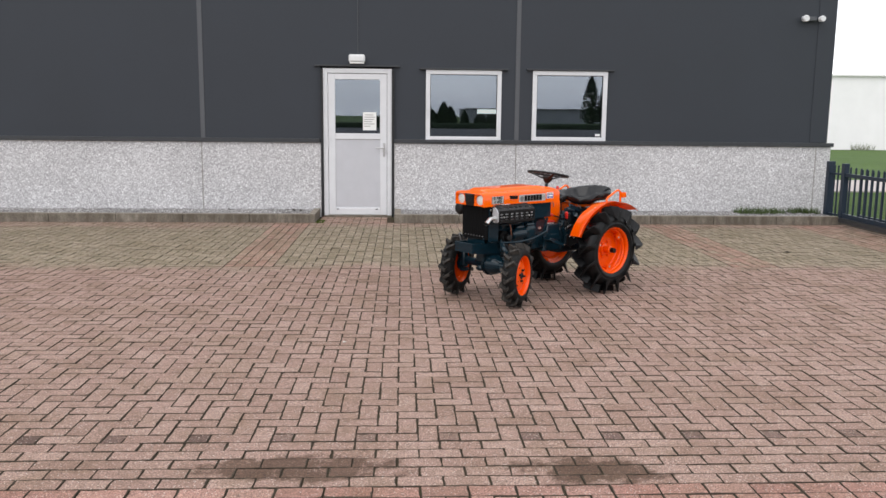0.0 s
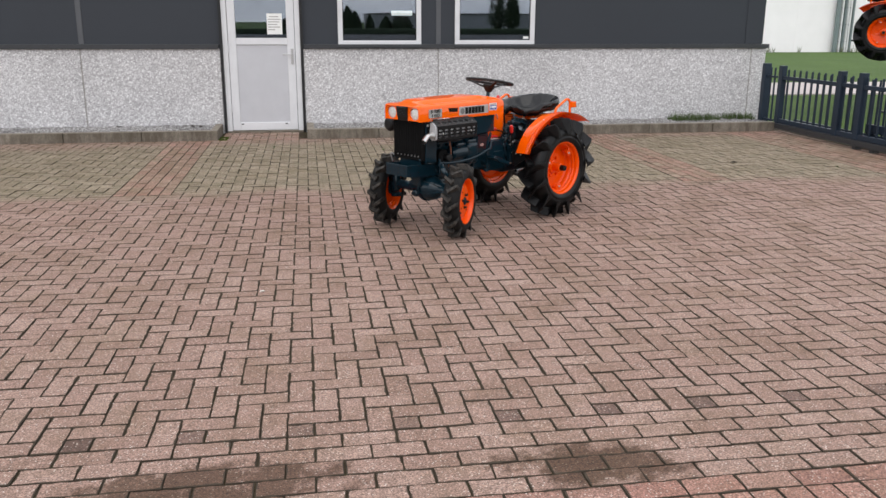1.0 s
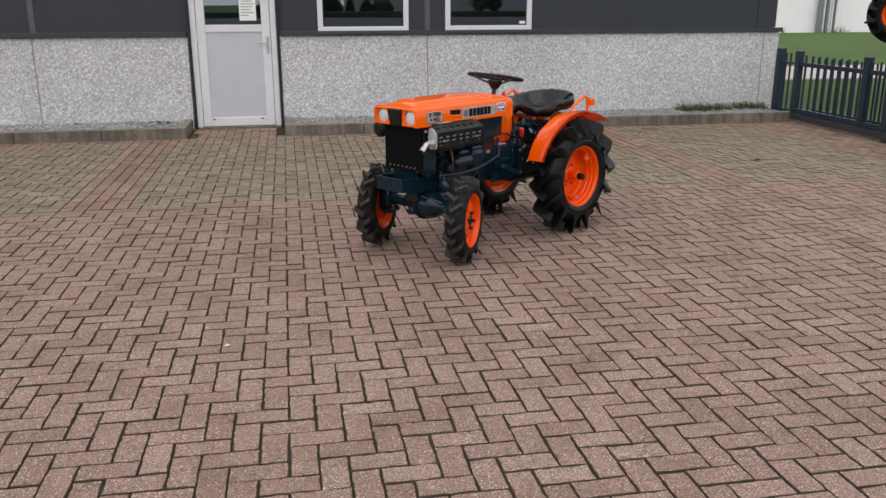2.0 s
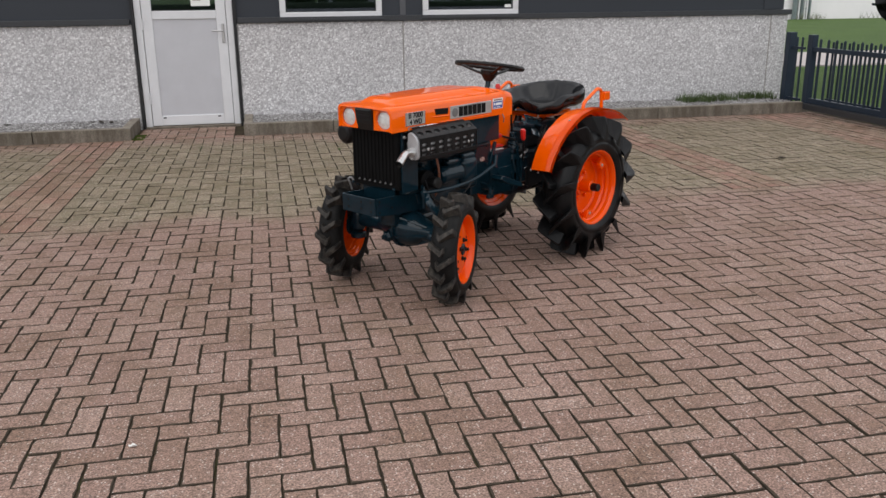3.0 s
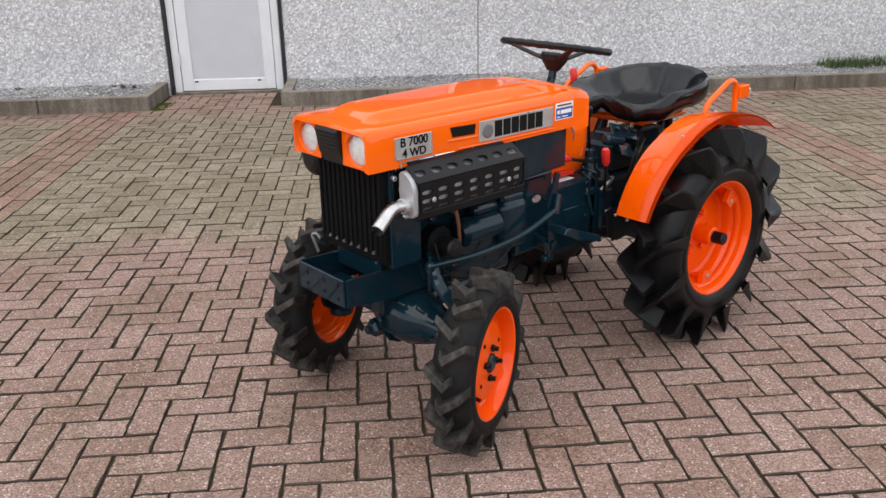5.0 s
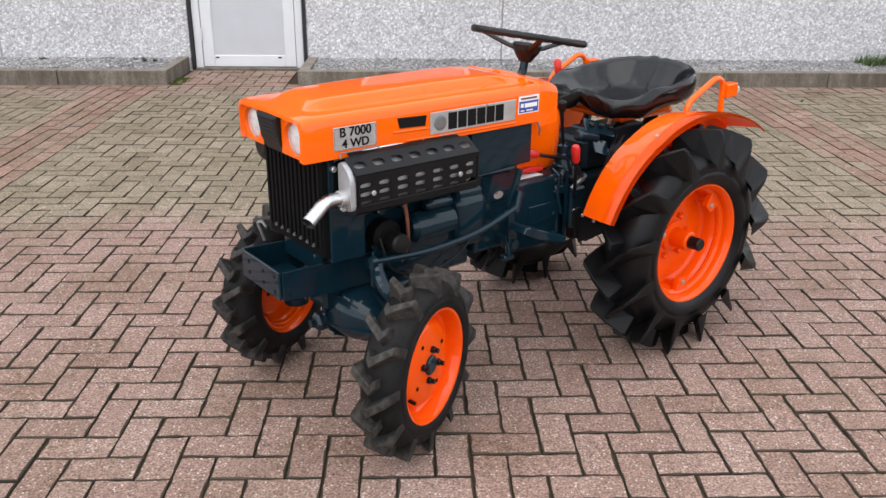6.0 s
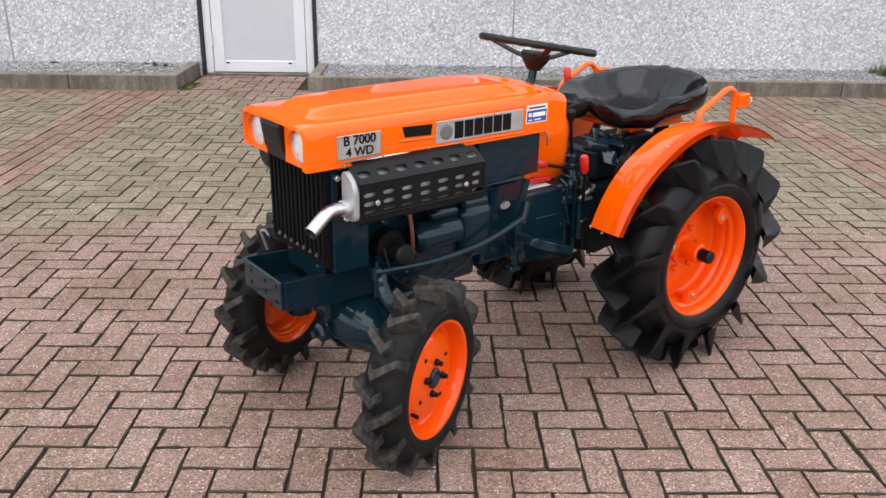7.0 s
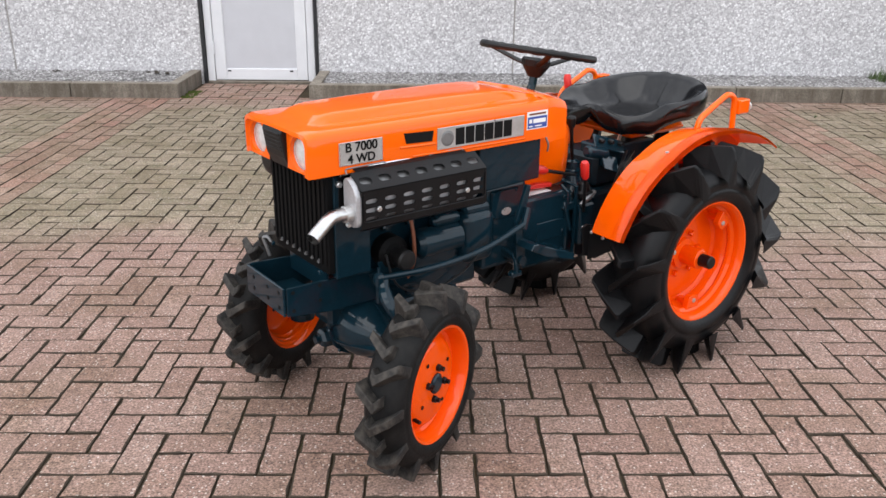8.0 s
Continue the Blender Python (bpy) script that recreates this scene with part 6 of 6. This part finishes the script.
def seat(t):
    b = bmesh.new()
    rings, n = [], 72
    c = Vector((-0.08, 0, -0.008))
    knots = ((0.0, 0.0), (0.25, 0.01), (0.45, 0.07), (0.62, 0.24), (0.76, 0.55), (0.87, 0.87), (0.94, 0.98), (0.99, 1.0), (1.025, 0.9), (1.035, 0.72), (1.02, 0.5), (0.97, 0.36))
    steps = []
    for k in range(len(knots) - 1):
        p0, p1, p2, p3 = (Vector(knots[max(0, min(len(knots) - 1, k + d))]) for d in (-1, 0, 1, 2))
        for i in range(3):
            u = i / 3
            pt = 0.5 * (2 * p1 + (p2 - p0) * u + (2 * p0 - 5 * p1 + 4 * p2 - p3) * u * u + (3 * p1 - p0 - 3 * p2 + p3) * u ** 3)
            steps.append((k + u, max(0.0, pt.x), pt.y))
    steps.append((len(knots) - 1.0, *knots[-1]))
    for q, f, g in steps:
        ring = []
        for k in range(n):
            a = 2 * math.pi * k / n
            ca, sa = math.cos(a), math.sin(a)
            ang = math.atan2(sa, ca)
            back, front = max(0.0, -ca), max(0.0, ca)
            rad = 0.238 * (1 + 0.13 * math.sin(2 * a) ** 2 - 0.04 * front ** 2)
            height = 0.062 + 0.058 * back ** 1.2 + 0.012 * sa * sa - 0.026 * front ** 2
            horn = 0.024 * math.exp(-((ang - 0.1) / 0.26) ** 2) - 0.02 * math.exp(-((abs(ang - 0.1) - 0.7) / 0.34) ** 2)
            z = 0.838 + (height + 0.022) * g + horn * max(0.0, min(1.0, (f - 0.5) / 0.4))
            # loose cover: gathered folds on the skirt and soft dents in the dish
            skirt, fold = max(0.0, q - 7), max(0.0, min(1.0, q - 8))
            z -= (0.012 + 0.012 * front) * skirt / 4
            z += fold * (0.008 * math.sin(9 * ang + 1.0) + 0.005 * math.sin(17 * ang)) * (0.25 + front)
            wr = 1 + 0.008 * math.sin(13 * ang) * fold * (0.4 + front)
            inside = max(0.0, min(1.0, 7.5 - q)) * min(1.0, f * 3)
            px, py = ca * f, sa * f
            # seam pulled tight across the back, creases running out of the dish
            dent = inside * (0.004 * math.sin(3 * ang + 5 * f) * f - 0.005 * math.exp(-(py / 0.05) ** 2) * (px < 0) + 0.008 * noise.noise((px * 3.0, py * 5.0, 3.0)) + 0.003 * noise.noise((px * 9.0, py * 5.0, 1.0)))
            ring.append(b.verts.new(c + Vector((ca * rad * f * wr, sa * rad * f * wr, z + dent))))
        rings.append(ring)
    for r0, r1 in zip(rings, rings[1:]):
        for k in range(n):
            j = (k + 1) % n
            if r0 is rings[0]:
                b.faces.new((r0[k], r1[k], r1[j]))
            else:
                b.faces.new((r0[k], r0[j], r1[j], r1[k]))
    b.faces.new(rings[-1])
    bmesh.ops.remove_doubles(b, verts=rings[0], dist=1e-5)
    skin = BVHTree.FromBMesh(b)
    s = part("seat", b, M_SEAT, t, "black vinyl bucket seat with a rolled rim", smooth=True)
    for line in ([(-0.215 + 0.0165 * k, 0.0) for k in range(9)], [(-0.083 - 0.02 * (k / 6) ** 2, 0.028 * k) for k in range(-6, 7)]):
        b = bmesh.new()
        tube(b, [skin.ray_cast(c + Vector((x, y, 1.3)), Vector((0, 0, -1)))[0] + Vector((0, 0, 0.0006)) for x, y in line], 0.0019, 6)
        part("seam", b, M_SEAT, s)
    b = bmesh.new()
    box(b, (-0.24, -0.14, 0.79), (0.06, 0.14, 0.818), 0.012)
    part("seat_pan", b, M_ORANGE, s, "orange seat pan under the vinyl")
    b = bmesh.new()
    tube(b, arc([(-0.25, 0.0, 0.7), (-0.3, 0.0, 0.78), (-0.1, 0.0, 0.79)], 0.05), 0.02, 8)
    part("seat_bracket", b, M_BLACK, t, "bent black seat bracket")
    for y in (-0.08, 0.08):
        for foot, head, r in (((0.02, y, 0.72), (0.0, y, 0.8), 0.012), ((-0.2, y, 0.72), (-0.2, y, 0.8), 0.016)):
            b = bmesh.new()
            tube(b, [foot, head], r, 8)
            part("seat_post", b, M_BLACK, t, "short black seat post")
    b = bmesh.new()
    for dx in (0.0, 0.012):
        tube(b, [(0.115 + dx, 0.13, 0.86), (0.112 + dx, 0.135, 0.82), (0.118 + dx, 0.132, 0.79)], 0.003, 5)
    part("tie_string", b, M_WORN, s, "brown tie string hanging from the seat cover")


def fender(t, side):
    cx, cz = -0.03, 0.414
    b = bmesh.new()
    rows, n = [], 26
    for k in range(n + 1):
        f = radians(18 + (137 - 18) * k / n)
        R = 0.455 + 0.052 * max(0.0, (math.degrees(f) - 103) / 32) ** 1.2 + 0.034 * max(0, 9 - k) / 9
        row = []
        for y, dr in ((0.284, -0.05), (0.285, -0.026), (0.289, -0.022), (0.335, -0.014), (0.395, -0.004), (0.4, -0.0045), (0.431, -0.0065), (0.434, -0.0085), (0.435, -0.028)):
            inset = 0.012 * max(0, 7 - k) / 7 if y < 0.29 else 0.0
            if y == 0.435:
                dr += 0.012 * min(1.0, max(0, k - 14) / 5)
            if y == 0.284:
                dr -= 0.045 * min(1.0, max(0, k - 15) / 6)
            row.append(b.verts.new((cx + (R + dr) * math.cos(f), (y + inset) * side, cz + (R + dr) * math.sin(f))))
        rows.append(row)
    for r0, r1 in zip(rows, rows[1:]):
        for k in range(len(r0) - 1):
            b.faces.new((r0[k], r0[k + 1], r1[k + 1], r1[k]))
    bmesh.ops.solidify(b, geom=b.faces[:], thickness=0.003)
    fd = part("fender", b, M_ORANGE, t, "glossy orange rear mudguard", smooth=True)
    b = bmesh.new()
    outer = [(cx + 0.425 * math.cos(radians(f)), cz + 0.425 * math.sin(radians(f))) for f in range(24, 121, 8)]
    innr = [(cx + 0.22 * math.cos(radians(f)), cz + 0.22 * math.sin(radians(f))) for f in range(120, 48, -8)]
    extrude_outline(b, outer + innr, *sorted((0.2845 * side, 0.288 * side)), "Y")
    part("fender_web", b, M_ORANGE, fd)
    b = bmesh.new()
    y = 0.335 * side
    tube(b, arc([(-0.04, y, 0.84), (-0.052, y, 0.885), (-0.2, y, 0.957), (-0.243, y, 0.94), (-0.248, y, 0.815)], 0.03, 5), 0.0105, 10)
    part("grab_rail", b, M_ORANGE, fd, "orange tubular grab rail")
    b = bmesh.new()
    box(b, (-0.312, y - 0.02, 0.88), (-0.25, y + 0.02, 0.93), 0.004)
    part("lamp_bracket", b, M_ORANGE, fd)
    b = bmesh.new()
    lathe(b, [(0.02, 0.0), (0.018, -0.01), (0.008, -0.014)], 14, "X", m=pose(-0.318, y, 0.9))
    part("tail_lamp", b, M_LENS, fd)
    b = bmesh.new()
    extrude_outline(b, [(0.3, 0.44), (0.345, 0.435), (0.4, 0.46), (0.415, 0.56), (0.395, 0.57), (0.31, 0.545)], *sorted((0.255 * side, 0.262 * side)), "Y", 0.001)
    extrude_outline(b, [(0.262 * side, 0.44), (0.36 * side, 0.5), (0.36 * side, 0.56), (0.262 * side, 0.56)], 0.378, 0.384, "X")
    part("fender_bracket", b, M_BLACK, t, "black mudguard bracket")
    for x, yy, z in ((0.4, 0.29, 0.551), (0.4, 0.34, 0.545), (0.4, 0.25, 0.556)):
        b = bmesh.new()
        bolt(b, x, yy * side, z, 0.006, "X", 0.006)
        part("fender_bolt", b, M_BOLT, fd)
    for f, yy in ((62, 0.392), (100, 0.34)):
        rr = 0.448 if f < 90 else 0.441
        b = bmesh.new()
        bolt(b, cx + rr * math.cos(radians(f)), yy * side, cz + rr * math.sin(radians(f)), 0.007, "Z", 0.006)
        part("fender_bolt", b, M_BOLT, fd)


def controls(t):
    def lever(points, knob, length, label, r=0.006):
        b = bmesh.new()
        tube(b, points, r, 8)
        lv = part("lever", b, M_BLACK, t)
        p, q = Vector(points[-2]), Vector(points[-1])
        d = (q - p).normalized()
        b = bmesh.new()
        tube(b, [q - d * 0.01, q, q + d * length * 0.8, q + d * length], [0.01, 0.014, 0.016, 0.011], 12)
        part("knob", b, knob, lv, label, smooth=True)
    lever([(0.33, 0.18, 0.58), (0.345, 0.195, 0.68), (0.355, 0.2, 0.716)], M_RED, 0.055, "red lever knob")
    lever([(0.27, 0.06, 0.7), (0.285, 0.062, 0.78), (0.295, 0.065, 0.86)], M_PLASTIC, 0.03, "black lever knob")
    lever([(0.3, 0.1, 0.69), (0.38, 0.12, 0.712), (0.475, 0.126, 0.738)], M_RED, 0.05, "red lever knob")
    lever([(-0.03, -0.24, 0.7), (-0.022, -0.265, 0.85), (-0.02, -0.27, 0.9)], M_RED, 0.06, "red lever knob")
    b = bmesh.new()
    lathe(b, [(0.06, 0.0), (0.056, 0.015), (0.036, 0.035), (0.028, 0.07), (0.031, 0.073), (0.031, 0.085), (0.026, 0.09), (0.024, 0.115), (0.012, 0.122)], 22, "Z", m=pose(0.27, 0.06, 0.61))
    tower = part("gear_tower", b, M_BLUE, t, "petrol-blue gear lever tower", smooth=True)
    for k in range(4):
        b = bmesh.new()
        bolt(b, 0.27 + 0.05 * math.cos(1.57 * k + 0.6), 0.06 + 0.05 * math.sin(1.57 * k + 0.6), 0.622, 0.006, "Z", 0.008)
        part("bolt", b, M_BLUE, tower)
    b = bmesh.new()
    box(b, (0.24, 0.0, 0.58), (0.4, 0.15, 0.615), 0.006)
    box(b, (0.26, 0.12, 0.45), (0.33, 0.17, 0.6), 0.008)
    link = part("linkage_block", b, M_BLUE, t)
    b = bmesh.new()
    lathe(b, [(0.034, 0.0), (0.036, 0.006), (0.036, 0.02), (0.026, 0.026), (0.02, 0.05), (0.012, 0.056)], 18, "Z", m=pose(0.29, 0.135, 0.615))
    part("filler_cap", b, M_BLACK, link, "black filler cap", smooth=True)
    b = bmesh.new()
    tube(b, arc([(0.36, 0.12, 0.63), (0.4, 0.155, 0.62), (0.38, 0.17, 0.52)], 0.02), 0.006, 7)
    part("rod", b, M_BLUE, link)
    b = bmesh.new()
    tube(b, arc([(0.25, 0.15, 0.63), (0.3, 0.175, 0.625), (0.33, 0.165, 0.6)], 0.02), 0.009, 8)
    part("pipe", b, M_MUFFLER, link, "bare metal pipe end")
    # hydraulic control block under the seat: folded plates, a valve body and hoses
    b = bmesh.new()
    box(b, (-0.08, 0.0, 0.7), (0.18, 0.13, 0.775), 0.006)
    hyd = part("hydraulic_block", b, M_BLUE, t, "petrol-blue hydraulic control block under the seat")
    b = bmesh.new()
    box(b, (-0.08, -0.03, -0.003), (0.08, 0.02, 0.003), 0.002, m=pose(0.195, 0.152, 0.79, -56, -17, 0))
    part("bent_plate", b, M_BLUE, hyd)
    b = bmesh.new()
    box(b, (-0.05, -0.03, -0.003), (0.05, 0.03, 0.003), 0.002, m=pose(0.2, 0.17, 0.73, -58, -20, 8))
    part("bent_plate", b, M_BLUE, hyd)
    b = bmesh.new()
    lathe(b, [(0.012, 0.0), (0.02, 0.005), (0.021, 0.02), (0.021, 0.095), (0.013, 0.104)], 16, "X", m=pose(0.21, 0.155, 0.762, 0, -14, 0))
    part("valve", b, M_BLUE, hyd, smooth=True)
    for x, z in ((0.14, 0.79), (0.19, 0.803), (0.24, 0.812)):
        b = bmesh.new()
        lathe(b, [(0.009, 0.0), (0.009, 0.012), (0.006, 0.02)], 8, "Y", m=pose(x, 0.15, z))
        part("bolt", b, M_BLACK, hyd)
    for y0, z0, y1, z1 in ((0.14, 0.72, 0.17, 0.6), (0.12, 0.75, 0.19, 0.64), (0.15, 0.75, 0.18, 0.58)):
        b = bmesh.new()
        tube(b, arc([(0.06, y0, z0), (0.16, (y0 + y1) / 2 + 0.03, z0 - 0.03), (0.2, y1, z1)], 0.05), 0.006, 7)
        part("hose", b, M_BLACK, hyd, "black hydraulic hose")
    # foot plate, pedals
    b = bmesh.new()
    extrude_outline(b, [(0.665, 0.54), (0.655, 0.557), (0.635, 0.556), (0.475, 0.492), (0.46, 0.478), (0.47, 0.466), (0.6, 0.508)], 0.19, 0.285, "Y", 0.004)
    fp = part("foot_rest", b, M_BLUE, t, "petrol-blue foot rest with worn edges")
    part("worn_edge", boxed((0.458, 0.205, 0.476), (0.474, 0.288, 0.4815), 0.001), M_WORN, fp)
    b = bmesh.new()
    tube(b, arc([(0.65, 0.13, 0.5), (0.655, 0.2, 0.49), (0.655, 0.205, 0.44)], 0.02), 0.01, 8)
    box(b, (0.635, 0.188, 0.425), (0.68, 0.215, 0.445), 0.005)
    part("pedal_shaft", b, M_BLUE, t)
    b = bmesh.new()
    extrude_outline(b, [(0.42, 0.668), (0.52, 0.674), (0.53, 0.684), (0.49, 0.69), (0.42, 0.682)], 0.07, 0.112, "Y", 0.005)
    part("pedal", b, M_RED, t, "red painted pedal")
    for s in (-1, 1):
        if s < 0:
            b = bmesh.new()
            extrude_outline(b, [(0.665, 0.54), (0.655, 0.557), (0.635, 0.556), (0.475, 0.492), (0.46, 0.478), (0.47, 0.466), (0.6, 0.508)], -0.285, -0.2, "Y", 0.004)
            part("foot_rest", b, M_BLUE, t)
    # air cleaner on the far side
    b = bmesh.new()
    lathe(b, [(0.045, 0.0), (0.058, 0.008), (0.058, 0.13), (0.045, 0.145), (0.03, 0.15)], 24, "X", m=pose(1.14, -0.27, 0.815))
    tube(b, arc([(1.15, -0.27, 0.815), (1.08, -0.22, 0.79), (1.06, -0.12, 0.76)], 0.04), 0.022, 10)
    part("air_cleaner", b, M_BLACK, t, "black round air cleaner", smooth=False)


def build_tractor():
    t = empty("tractor", pose(1.721, 8.612, 0, 0, 0, -143.5), "orange and dark petrol-blue compact tractor parked on the pavers", "tractor", "orange tractors")
    bonnet(t)
    cowl(t)
    radiator(t)
    chassis(t)
    silencer(t)
    steering(t)
    seat(t)
    controls(t)
    for s in (1, -1):
        fender(t, s)
        rear_wheel(t, s)
        front_wheel(t, s)
    return t


tractor = build_tractor()


# ---- a second tractor, shown on a pole behind the gate ----
shown = copy_thing(tractor, pose(10.4, 15.91, 0.95, 0, 0, -38) @ Matrix.Scale(1.18, 4))
tagged(shown, "orange compact tractor displayed on top of a white pole", "tractor", "orange tractors")


def sign_pole():
    e = empty("display_pole", pose(10.62, 15.68, -0.02), "white round steel display pole standing in the lawn", "pole")
    b = bmesh.new()
    tube(b, [(0, 0, 0), (0, 0, 1.4)], 0.07, 20)
    part("post", b, M_LAMPHOUSE, e)
    part("foot_plate", boxed((-0.16, -0.16, 0), (0.16, 0.16, 0.03), 0.004), M_FLASH, e)
    part("head_plate", boxed((-0.2, -0.1, 1.385), (0.2, 0.1, 1.4), 0.003), M_LAMPHOUSE, e)


sign_pole()


# ---- pavers ----
lay_pavers()
